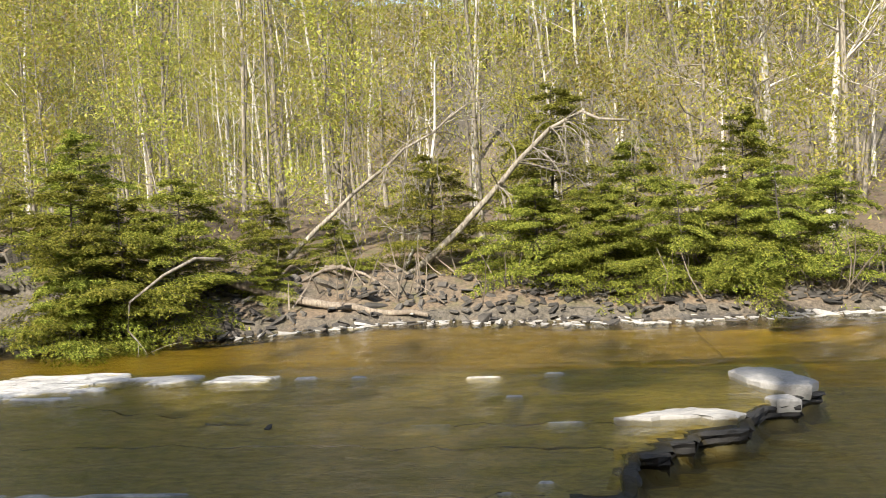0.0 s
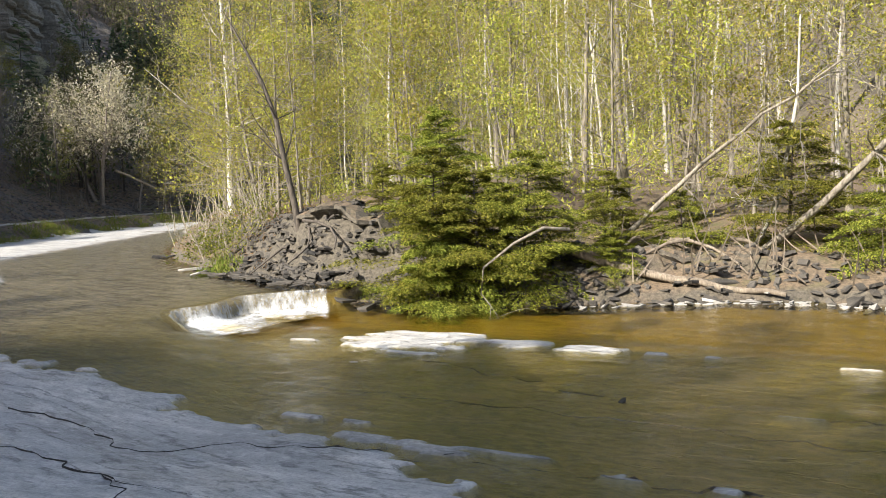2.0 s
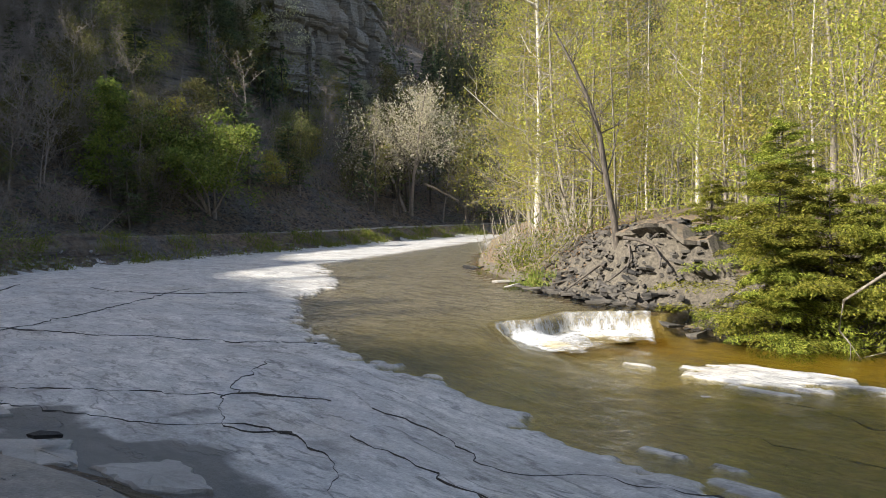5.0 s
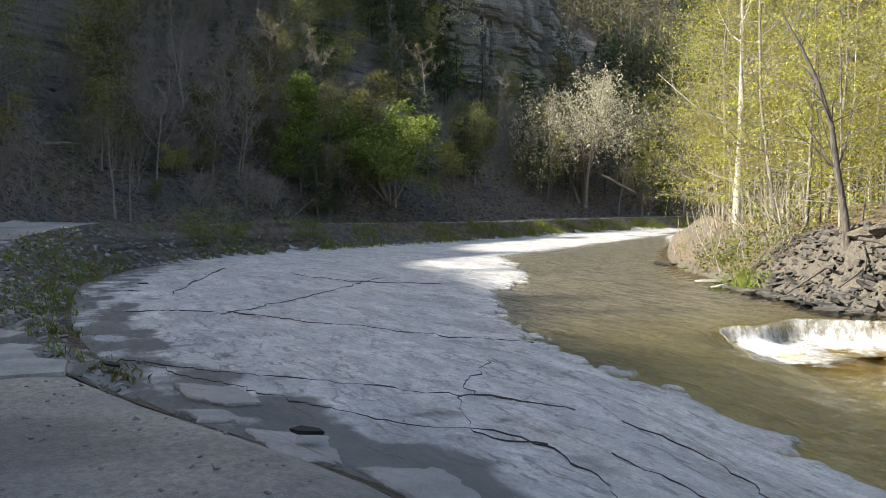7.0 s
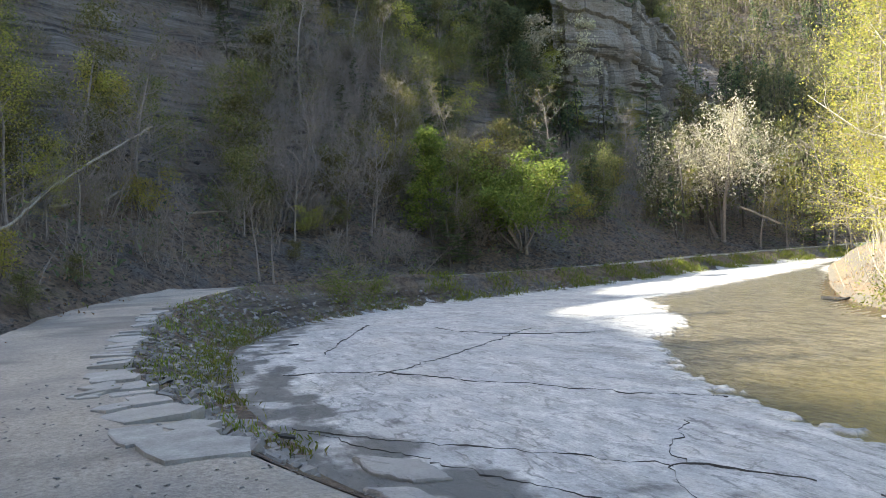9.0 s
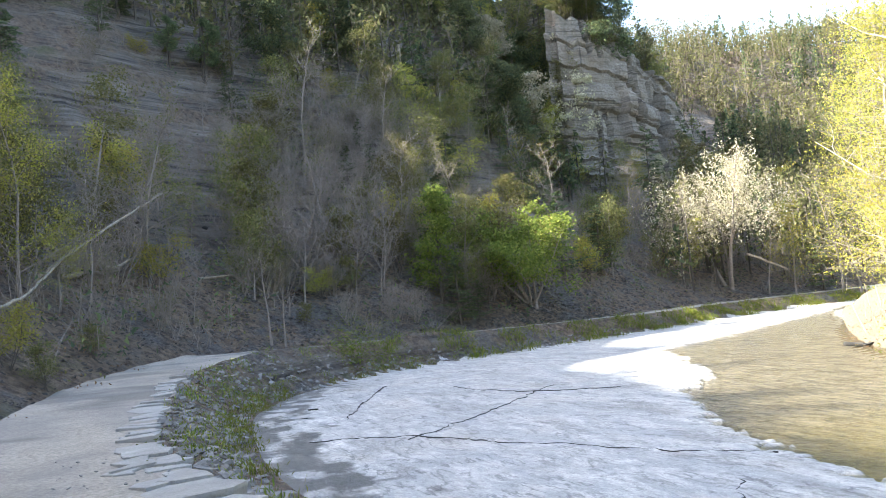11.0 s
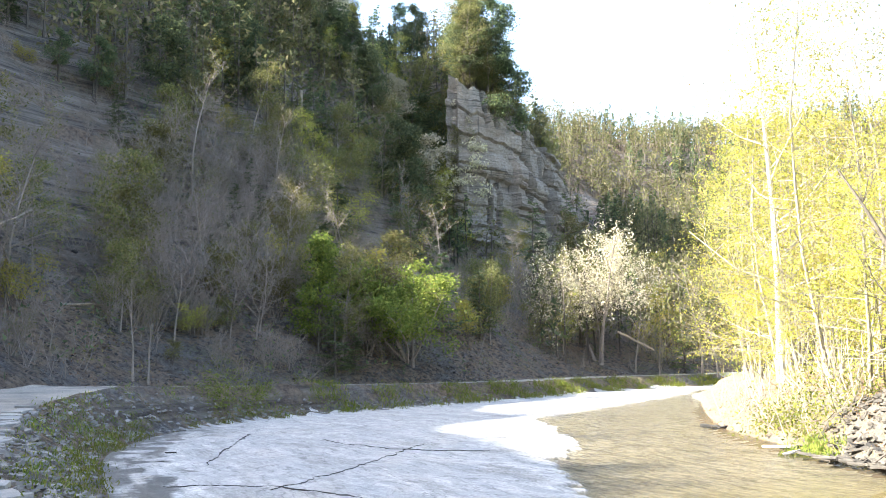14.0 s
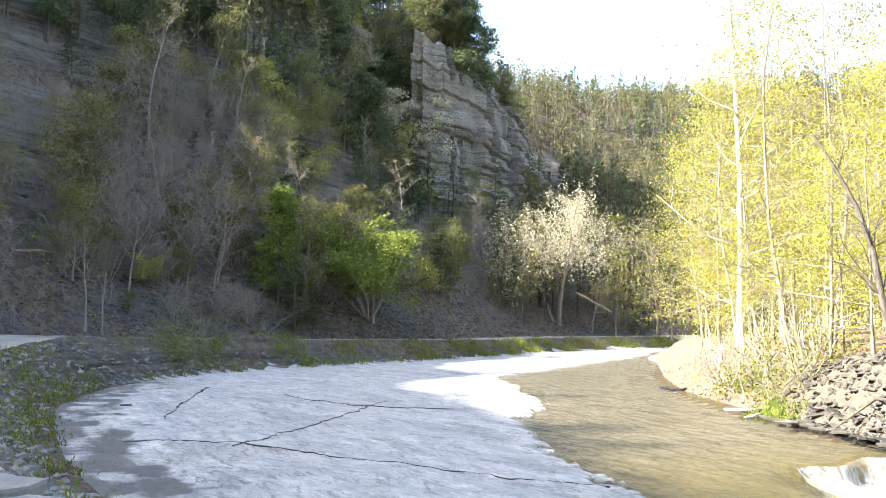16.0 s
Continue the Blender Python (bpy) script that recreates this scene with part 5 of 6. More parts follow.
# finer broken shale between
g = Geo()
for i in range(2600):
    (x, y), side_ = beside(steep if i < 500 else line)
    d = ROCKS.uniform(-0.05, 3.0)
    x, y = x + side_[0] * d, y + side_[1] * d
    s = ROCKS.uniform(0.04, 0.13)
    m = np.array(pose(x, y, 0, ROCKS.normal() * 22, ROCKS.normal() * 22, ROCKS.uniform(0, 360)))
    v = np.array([(-1, -0.7, -0.3), (0.9, -0.8, -0.3), (1, 0.6, -0.3), (-0.8, 0.8, -0.3), (-0.9, -0.6, 0.2), (0.8, -0.7, 0.25), (0.9, 0.5, 0.2), (-0.7, 0.7, 0.25)]) * s * (1, ROCKS.uniform(0.5, 1), ROCKS.uniform(0.5, 1.2))
    g.add(v @ m[:3, :3].T + (x, y, 0), [(4, 5, 6, 7), (0, 1, 5, 4), (1, 2, 6, 5), (2, 3, 7, 6), (3, 0, 4, 7)])
vv = np.concatenate(g.v).reshape(-1, 8, 3)
vv[:, :, 2] += land(vv[:, :, 0].mean(1), vv[:, :, 1].mean(1))[:, None] + 0.03
g.v = [vv.reshape(-1, 3)]
tagged(new("shale_rubble", g.mesh("shale_rubble", BANK_SHALE)), "loose grey flakes of shale on the far bank", "rubble", kind="stuff")

# the lower ledge: upright dark faces along the lip, and two plates that stand dry
def ledge_block(a, b, rng):
    a, b = np.array(a), np.array(b)
    way = (b - a) / np.linalg.norm(b - a)
    down = np.array((-way[1], way[0]))
    n = max(3, int(np.linalg.norm(b - a) / 0.07))
    s = np.linspace(-0.01, np.linalg.norm(b - a) + 0.01, n)
    rows = []
    for out, z, jit in ((-0.15, -0.345, 0.006), (0.0, -0.332, 0.008), (0.045, -0.328, 0.012), (0.06, -0.35, 0.014), (0.03, -0.39, 0.012), (0.045, -0.43, 0.012), (-0.005, -0.48, 0.010), (0.01, -0.70, 0.0)):
        rows.append(np.column_stack([a + way * s[:, None] + down * (out + rng.normal(size=n) * jit)[:, None], z + rng.normal(size=n) * jit * 0.5]))
    ix = np.arange(len(rows) * n).reshape(len(rows), n)
    g = Geo()
    g.add(np.concatenate(rows), np.stack([ix[:-1, :-1], ix[:-1, 1:], ix[1:, 1:], ix[1:, :-1]], -1).reshape(-1, 4))
    part("ledge_block", g, DARK_SLATE, ROCK_SHELF, "dark wet upright face of the broken ledge")


for a, b in zip(LEDGE[2:17], LEDGE[3:18]):
    ledge_block(a, b, ROCKS)


def dry_plate(outline, z, thick, label, seed):
    """A flat plate of rock with a chipped rim and a shaded undercut."""
    rng = np.random.RandomState(seed)
    p = np.array(outline, float)
    ring = np.concatenate([a + (b - a) * np.linspace(0, 1, max(2, int(np.linalg.norm(b - a) / 0.09)), endpoint=False)[:, None] for a, b in zip(p, np.roll(p, -1, 0))])
    mid_ = ring.mean(0)
    ring = ring + rng.normal(size=ring.shape) * 0.016
    n, rows = len(ring), []
    for k, dz in ((0.55, 0.012), (0.90, 0.008), (0.985, -0.004), (1.0, -0.02), (0.985, -thick * 0.55), (0.93, -thick)):
        rows.append(np.column_stack([mid_ + (ring - mid_) * k, z + dz + rng.normal(size=n) * 0.005]))
    v = np.concatenate([*rows, [(mid_[0], mid_[1], z + 0.014)]])
    f = [(r * n + i, (r + 1) * n + i, (r + 1) * n + (i + 1) % n, r * n + (i + 1) % n) for r in range(5) for i in range(n)]
    me = bpy.data.meshes.new("rock_plate")
    me.from_pydata(v.tolist(), [], f + [(i, (i + 1) % n, len(v) - 1) for i in range(n)])
    me.materials.append(FLAG)
    return tagged(new("rock_plate", me), label, "rock", "plates of the ledge")


dry_plate([(4.42, 11.02), (4.62, 11.24), (4.99, 11.06), (5.2, 10.42), (5.02, 10.16), (4.66, 10.36), (4.5, 10.74)], -0.225, 0.16, "grey flat plate of rock standing dry at the ledge's corner", 401)
dry_plate([(2.96, 9.31), (3.3, 9.47), (3.66, 9.56), (4.02, 9.53), (4.2, 9.4), (4.1, 9.24), (3.7, 9.33), (3.3, 9.27)], -0.262, 0.10, "long pale sliver of rock breaking the water above the ledge", 402)
dry_plate([(4.52, 9.98), (4.72, 10.06), (4.84, 9.98), (4.82, 9.84), (4.6, 9.82)], -0.268, 0.12, "small pale block at the ledge's lip", 403)

# single stones in and beside the creek
for x, y, z, size, turn, k, label in [(-22.1, 21.7, 0.06, 0.5, 30, 2, "dark flat stone lying at the creek's edge"), (-21.2, 21.6, 0.08, 0.35, 80, 3, "dark flat stone lying at the creek's edge"),
                                      (-15.4, 17.1, 0.14, 0.42, 10, 4, "pale block at the water's edge below grass"), (-14.6, 16.7, 0.08, 0.3, 60, 4, "pale block at the water's edge below grass"),
                                      (-13.9, 16.5, 0.08, 0.3, 20, 0, "grey stone at the water's edge"), (-13.2, 16.2, 0.08, 0.34, 50, 1, "grey stone at the water's edge"), (-8.0, 14.6, -0.22, 0.34, 0, 1, "brown rounded stone below the little fall"),
                                      (-7.2, 14.35, -0.27, 0.32, 40, 5, "brown rounded stone below the little fall"), (-4.17, 9.71, -0.21, 0.07, 0, 4, "small white stone standing in the shallows"),
                                      (-0.41, 9.27, -0.25, 0.11, 70, 3, "thin dark stone in the shallow water"), (-6.2, 3.1, 0.22, 0.22, 25, 3, "dark upturned slab fragment on the gravel"), (-10.5, 1.9, 0.2, 0.2, 15, 3, "dark stone at the end of the flagstones"),
                                      (-22.3, 3.3, 0.08, 0.3, 15, 3, "dark flat stone lying on the shelf"), (-24.5, 4.0, 0.08, 0.22, 45, 3, "dark flat stone lying on the shelf")]:
    tagged(lay(stones[k], "stone", None, x, y, z, size, turn, (ROCKS.normal() * 5, ROCKS.normal() * 5), 0.6), label, "stone")

# flat stones edging the path
def paving(x0, x1):
    """A band of broken flat slabs along the outer edge of the path, each a little askew."""
    p = np.array([q for q in flow(TOE, 0.1) if x0 < q[0] < x1 and q[1] < 12])
    way = np.gradient(p, axis=0)
    way /= np.linalg.norm(way, axis=1)[:, None]
    left = np.stack([-way[:, 1], way[:, 0]], -1)
    e0 = path_edges(p[:, 0])[0]
    k = 0
    while k < len(p) - 12:
        m = ROCKS.randint(4, 11)
        wide = float(np.interp(p[k, 0], [-26, -16, -10, -7], [0.5, 0.65, 0.95, 0.8])) * ROCKS.uniform(0.75, 1.2)
        cuts = [0.0, ROCKS.uniform(0.35, 0.65), 1.0] if wide > 0.75 and ROCKS.uniform() < 0.6 else [0.0, 1.0]
        skew = ROCKS.normal() * 0.10
        for c0, c1 in zip(cuts[:-1], cuts[1:]):
            span = np.linspace(k, min(k + m, len(p) - 1), 4).astype(int)
            inner = p[span] + left[span] * (e0[span] - 0.02 + wide * c0 + 0.012)[:, None]
            outer = p[span] + left[span] * (e0[span] - 0.02 + wide * c1 - 0.012)[:, None] + way[span] * skew
            ring = np.concatenate([inner, outer[::-1]])
            ring = ring + ROCKS.normal(size=ring.shape) * 0.07
            mid_ = ring.mean(0)
            z = float(land(mid_[:1], mid_[1:])[0]) + ROCKS.uniform(0.0, 0.05)
            tip = ROCKS.normal(size=2) * 0.025
            rows = [np.column_stack([mid_ + (ring - mid_) * f, z + dz + (ring - mid_) @ tip]) for f, dz in ((0.92, 0.0), (0.985, -0.008), (0.99, -0.05), (0.96, -0.16))]
            n = len(ring)
            g = Geo()
            g.add(np.concatenate(rows), [(r * n + a, (r + 1) * n + a, (r + 1) * n + (a + 1) % n, r * n + (a + 1) % n) for r in range(3) for a in range(n)])
            g.f.append(list(range(n)))
            part("flagstone", g, FLAG, GRAVEL_PATH)
        k += m


paving(-27.0, -8.4)
dry_plate([(-9.7, 2.5), (-8.9, 2.52), (-8.3, 2.8), (-8.15, 3.2), (-9.0, 3.12)], 0.065, 0.12, "broken grey flagstone at the edge of the gravel", 411)
dry_plate([(-8.3, 2.32), (-7.7, 2.45), (-7.45, 2.85), (-8.0, 2.78)], 0.07, 0.12, "broken grey flagstone at the edge of the gravel", 412)
dry_plate([(-7.2, 2.75), (-6.2, 2.8), (-5.7, 3.2), (-6.6, 3.35)], 0.075, 0.14, "broken grey flagstone at the edge of the gravel", 413)
dry_plate([(-5.6, 3.25), (-4.7, 3.35), (-4.3, 3.75), (-5.2, 3.85)], 0.08, 0.14, "broken grey flagstone at the edge of the gravel", 414)

# gravel and chips strewn on the path, and blocks of the low bank
g = Geo()
chips = []
for i in range(1700):
    x = ROCKS.uniform(-14, 3.5) if i < 600 else ROCKS.uniform(-46, -9)
    base = float(np.interp(x, [p[0] for p in TOE[::-1] if p[1] < 30 and p[0] < 30], [p[1] for p in TOE[::-1] if p[1] < 30 and p[0] < 30]))
    e0 = float(path_edges(np.array([x]))[0][0])
    y = base - ROCKS.uniform(-0.3, 3.2) if i < 600 else base - ROCKS.uniform(0.0, e0)
    s = ROCKS.uniform(0.010, 0.028) if i < 600 else ROCKS.uniform(0.05, 0.15)
    m = np.array(pose(0, 0, 0, ROCKS.normal() * 15, ROCKS.normal() * 15, ROCKS.uniform(0, 360)))
    v = np.array([(-1, -0.7, -0.3), (0.9, -0.8, -0.3), (1, 0.6, -0.3), (-0.8, 0.8, -0.3), (-0.9, -0.6, 0.2), (0.8, -0.7, 0.25), (0.9, 0.5, 0.2), (-0.7, 0.7, 0.25)]) * s * (1, ROCKS.uniform(0.5, 1), ROCKS.uniform(0.5, 1.2))
    chips.append(v @ m[:3, :3].T + (x, y, 0))
vv = np.array(chips)
vv[:, :, 2] += land(vv[:, :, 0].mean(1), vv[:, :, 1].mean(1))[:, None] + 0.008
faces = np.array([(4, 5, 6, 7), (0, 1, 5, 4), (1, 2, 6, 5), (2, 3, 7, 6), (3, 0, 4, 7)])
# broken shale strewn over the foot of the slope
g = Geo()
spots = []
for x0, x1, count, lo, hi in ((-48, -14, 5200, 0.025, 0.10), (-62, -36, 2600, 0.05, 0.2)):
    line = np.array([q for q in flow(TOE, 0.5) if x0 < q[0] < x1 and q[1] < 70])
    k = ROCKS.randint(1, len(line) - 1, count)
    t = line[k + 1] - line[k - 1]
    t /= np.linalg.norm(t, axis=1)[:, None]
    d = path_edges(line[k, 0])[1] + np.abs(ROCKS.normal(size=count)) * 6
    slip = ROCKS.uniform(-0.6, 0.6, count)
    for px, py, s in zip(line[k, 0] - t[:, 1] * d + t[:, 0] * slip, line[k, 1] + t[:, 0] * d + t[:, 1] * slip, ROCKS.uniform(lo, hi, count)):
        m = np.array(pose(0, 0, 0, ROCKS.normal() * 20, ROCKS.normal() * 20, ROCKS.uniform(0, 360)))
        v = np.array([(-1, -0.7, -0.3), (0.9, -0.8, -0.3), (1, 0.6, -0.3), (-0.8, 0.8, -0.3), (-0.9, -0.6, 0.2), (0.8, -0.7, 0.25), (0.9, 0.5, 0.2), (-0.7, 0.7, 0.25)]) * s * (1, ROCKS.uniform(0.5, 1), ROCKS.uniform(0.5, 1.2))
        spots.append(v @ m[:3, :3].T + (px, py, 0))
rubble = np.array(spots)
rubble[:, :, 2] += land(rubble[:, :, 0].mean(1), rubble[:, :, 1].mean(1))[:, None] + 0.02
g.add(rubble.reshape(-1, 3), (faces[None] + 8 * np.arange(len(rubble))[:, None, None]).reshape(-1, 4))
tagged(new("slope_rubble", g.mesh("slope_rubble", LEDGE_SHALE)), "dark broken shale lying on the foot of the slope", "rubble", kind="stuff")
g = Geo()
g.add(vv.reshape(-1, 3), (faces[None] + 8 * np.arange(len(vv))[:, None, None]).reshape(-1, 4))
tagged(new("stone_chips", g.mesh("stone_chips", SLATE)), "loose grey chips of shale on path and bank", "gravel", kind="stuff")


# ---- falling water ----
def foam_sheet_material():
    n = Nodes("white_water")
    p = n.geo.outputs["Position"]
    streak = n.noise(n.scaled(p, (9, 9, 1.0)), 1.6, 6, 0.75)
    cover = n.math("MULTIPLY", n.attribute("foam"), n.math("ADD", streak, n.math("MULTIPLY", n.noise(p, 3.5, 4), 0.6)))
    white_ = n.node("ShaderNodeBsdfDiffuse", 0, Color=(0.72, 0.74, 0.76))
    clear = n.node("ShaderNodeBsdfTransparent", 0, Color=(0.93, 0.88, 0.74))
    mixed = n.t.nodes.new("ShaderNodeMixShader")
    n.put(mixed.inputs[0], n.ramp(cover, (0.48, 0), (0.98, 0.82))), n.put(mixed.inputs[1], clear), n.put(mixed.inputs[2], white_)
    return n.done(mixed.outputs[0])


WHITE_WATER = foam_sheet_material()


def waterfall(name, line, drop, throw, reach, label, strength=1.0):
    """Water sliding over a lip and breaking into foam below it."""
    p = np.array(flow(line, 0.06))
    way = np.gradient(p, axis=0)
    way /= np.linalg.norm(way, axis=1)[:, None]
    out = np.stack([-way[:, 1], way[:, 0]], -1)
    prof = [(-0.15, 0.012, 0.15), (-0.03, 0.014, 0.5), (0.04, -0.02, 0.75), (0.08, -0.3, 0.8), (0.12, -0.65, 0.85), (0.17, -0.93, 0.95), (throw + reach * 0.15, -0.93, 1.05), (throw + reach * 0.35, -0.94, 0.95), (throw + reach * 0.6, -0.95, 0.8), (throw + reach, -0.96, 0.6), (throw + reach * 1.4, -0.98, 0.0)]
    run = np.arange(len(p)) * 0.06
    vary = 1 + 0.35 * rough(run, run * 0.3, 1.3, 3)
    top = water_level(p[:, 0] - out[:, 0] * 0.4, p[:, 1] - out[:, 1] * 0.4)
    X, Y, Z, Fm = [], [], [], []
    for k, (d, z, f) in enumerate(prof):
        dd = d * (vary if k > 4 else 1)
        X.append(p[:, 0] + out[:, 0] * dd), Y.append(p[:, 1] + out[:, 1] * dd)
        below = water_level(X[-1] + out[:, 0] * 0.4, Y[-1] + out[:, 1] * 0.4) + 0.014
        Z.append(top + z if z > 0 else (below if k > 5 else top + z * (top - below)) + 0.008 * rough(p[:, 0] + k, p[:, 1], 0.3, 2) * (k > 5))
        ends = smooth(0, 0.25, run) * smooth(run[-1], run[-1] - 0.25, run)
        Fm.append(f * strength * ends * (0.75 + 0.25 * vary))
    X, Y, Z, Fm = (np.stack(a, 1) for a in (X, Y, Z, Fm))
    g = Geo()
    ix = np.arange(X.size).reshape(X.shape)
    g.add(np.stack([X, Y, Z], -1).reshape(-1, 3), np.stack([ix[:-1, :-1], ix[1:, :-1], ix[1:, 1:], ix[:-1, 1:]], -1).reshape(-1, 4))
    me = g.mesh(name, WHITE_WATER, True)
    me.attributes.new("foam", "FLOAT", "POINT").data.foreach_set("value", Fm.reshape(-1).astype(np.float32))
    return tagged(new(name, me), label, "waterfall", kind="structure")


waterfall("waterfall", [(-8.45, 14.75), (-9.2, 14.1), (-9.8, 13.4), (-9.55, 12.4), (-9.75, 11.6), (-9.2, 11.1), (-8.6, 10.75), (-8.1, 10.4)], 0.35, 0.28, 1.4, "low white waterfall where the creek steps down")
for a in ([(4.2, 9.3), (4.14, 9.12)], [(3.64, 8.98), (3.6, 8.76)], [(3.33, 8.74), (3.34, 8.46)], [(3.04, 8.42), (3.0, 8.1)], [(2.96, 7.75), (2.9, 7.42)]):
    waterfall("trickle", a, 0.21, 0.12, 0.30, "thin white trickle over the broken ledge", 0.8)


# ---- fallen and leaning timber ----
def timber(name, label, pts, r0, r1, material, boughs=0, seed=0, droop=-0.2, category="fallen tree"):
    t = thing(name, label, category)
    rng = np.random.RandomState(seed)
    g = Geo()
    p = np.array(flow([q[:2] for q in pts], 0.35))
    pz = np.interp(np.linspace(0, 1, len(p)), np.linspace(0, 1, len(pts)), [q[2] for q in pts])
    p = np.column_stack([p, pz])
    p[1:-1] += rng.normal(size=(len(p) - 2, 3)) * 0.018
    r = np.linspace(r0, r1, len(p))
    g.tube(p, r, 9)
    cap = len(p) - 1
    part("trunk", g, material, t, smooth=True)
    for b in range(boughs):
        k = rng.randint(int(cap * 0.45), cap + 1)
        w = branch(rng, p[k], unit(p[cap] - p[cap - 1]) + rng.normal(size=3) * 0.9, rng.uniform(0.7, 1.9), 0.16, 6, droop)
        bg = Geo()
        bg.tube(w, r[k] * 0.35 * np.linspace(1, 0.25, 7), 4)
        for _ in range(7):
            j = rng.randint(1, 6)
            tw = branch(rng, w[j], unit(w[j + 1] - w[j]) + rng.normal(size=3) * 0.8, rng.uniform(0.2, 0.7), 0.2, 3, droop)
            bg.tube(tw, 0.006 * np.array((1, 0.9, 0.7, 0.4)), 3)
        part("bough", bg, material, t)
    return t


timber("leaning_tree", "grey leafless tree leaning out from the broken bank", [(-3.75, 18.5, 0.4), (-2.67, 18.87, 1.12), (-1.42, 18.99, 1.93), (-0.59, 18.84, 2.63), (0.08, 18.75, 3.31), (0.9, 18.5, 3.9)], 0.065, 0.018, BARK, 20, 1)
timber("leaning_tree", "thick grey leafless tree arching out over the bank", [(-0.91, 19.6, 0.1), (-0.05, 19.64, 0.82), (0.97, 19.55, 1.67), (1.85, 19.19, 2.61), (2.91, 18.8, 3.31), (3.6, 18.4, 3.59), (4.2, 18.1, 3.3)], 0.095, 0.024, BARK, 28, 2)
timber("leaning_tree", "slim pale leafless stem beside the arching tree", [(-1.05, 20.08, 0.1), (-0.55, 20.17, 1.21), (-0.22, 20.32, 2.52), (-0.08, 20.44, 3.51), (0.0, 20.5, 5.2)], 0.065, 0.02, PALE_BARK, 7, 3, 0.0)
timber("fallen_log", "barkless brown log lying on the rubble at the waterline", [(-3.95, 17.0, 0.52), (-2.77, 16.85, 0.12), (-1.4, 16.75, -0.14), (0.1, 16.65, -0.27)], 0.11, 0.045, DEAD_WOOD, 0, 4)
timber("dead_branch", "bent bare branch hanging from the bank", [(-3.5, 15.6, 1.05), (-3.78, 15.05, 1.08), (-4.17, 14.64, 0.86), (-4.62, 14.29, 0.48), (-4.73, 14.34, 0.0), (-4.55, 14.3, -0.2)], 0.035, 0.012, BARK, 2, 5)
timber("dark_tree", "dark leafless tree leaning on the bank's crest with exposed roots", [(-11.1, 16.9, 0.4), (-11.22, 16.85, 2.01), (-11.31, 16.75, 3.27), (-11.44, 16.65, 4.39), (-11.6, 16.4, 5.4), (-12.3, 16.1, 6.4)], 0.095, 0.02, DARK_BARK, 16, 6, 0.03, "tree")
timber("fallen_log", "bleached log lying on the talus slope", [(-55.5, 45.5, 5.0), (-55.0, 49.0, 3.4)], 0.10, 0.07, DEAD_WOOD, 0, 8)
timber("fallen_log", "broken pale trunk lying across the shale slope", [(-43.5, 1.6, ground(-43.5, 1.6) + 0.3), (-45.0, 3.6, ground(-45, 3.6) + 0.7)], 0.09, 0.05, DEAD_WOOD, 2, 9)
timber("fallen_tree", "bare grey tree fallen down the slope toward the path", [(-27.0, -5.4, ground(-27, -5.4)), (-30.0, -4.4, 4.5), (-34.0, -3.0, 6.5)], 0.07, 0.03, BARK, 9, 10, 0.1)
timber("fallen_tree", "pale bare tree lying across the shale slope", [(-36.2, -3.9, ground(-36.2, -3.9) + 0.3), (-39.5, -2.4, ground(-39.5, -2.4) + 0.9), (-43.2, -0.8, ground(-43.2, -0.8) + 0.9)], 0.09, 0.05, BARK, 8, 12, 0.1)
timber("fallen_tree", "pale bare tree lying across the shale slope", [(-33.5, -4.4, ground(-33.5, -4.4) + 0.6), (-38.0, -2.6, ground(-38, -2.6) + 2.6), (-42.5, 0.2, ground(-42.5, 0.2) + 4.6)], 0.08, 0.04, BARK, 12, 13, 0.1)
timber("snag", "tall broken grey snag without branches", [(-80.0, 24.8, ground(-80, 24.8) - 0.5), (-80.0, 24.9, ground(-80, 24.8) + 6)], 0.22, 0.18, BARK, 0, 11)

# roots and dead sticks on the crumbling bank
for i, (x, y) in enumerate([(-10.6, 16.6), (-10.3, 16.3), (-11.5, 16.6), (-9.6, 16.2), (-2.6, 17.6), (-1.4, 18.0), (-0.6, 18.6), (-3.2, 17.9), (-2.0, 18.4), (5.5, 18.2), (6.6, 18.0)]):
    z = ground(x, y)
    a = ROCKS.uniform(0, 6.3)
    pts = [(x + math.cos(a) * 0.9, y + math.sin(a) * 0.5 + 0.2, z + 0.25), (x, y, z + 0.22), (x - math.cos(a) * 0.5, y - 0.45, z - 0.1), (x - math.cos(a) * 0.8, y - 0.85, z - 0.35)]
    timber("root", "gnarled bare root on the crumbling bank", pts, 0.045, 0.015, DARK_BARK if i < 4 else DEAD_WOOD, 0, 30 + i, -0.1, "root")


# ---- low growth ----
def scatter_leaves(name, label, category, places, per, size, spread_, material, rise=0.25, flat=0.6, long_=1.7, upright=False):
    rng = np.random.RandomState(len(places) + per)
    at = np.repeat(np.asarray(places, float), per, 0)
    off = rng.normal(size=at.shape) * (spread_, spread_, 0)
    off[:, 2] = np.abs(rng.normal(size=len(at))) * rise
    at = at + off
    g = Geo()
    g.leaves(at, size, rng, flat, long_, np.tile((0, 0, 1.0), (len(at), 1)) + rng.normal(size=at.shape) * 0.35 if upright else None)
    return tagged(new(name, g.mesh(name, material)), label, category, kind="stuff")


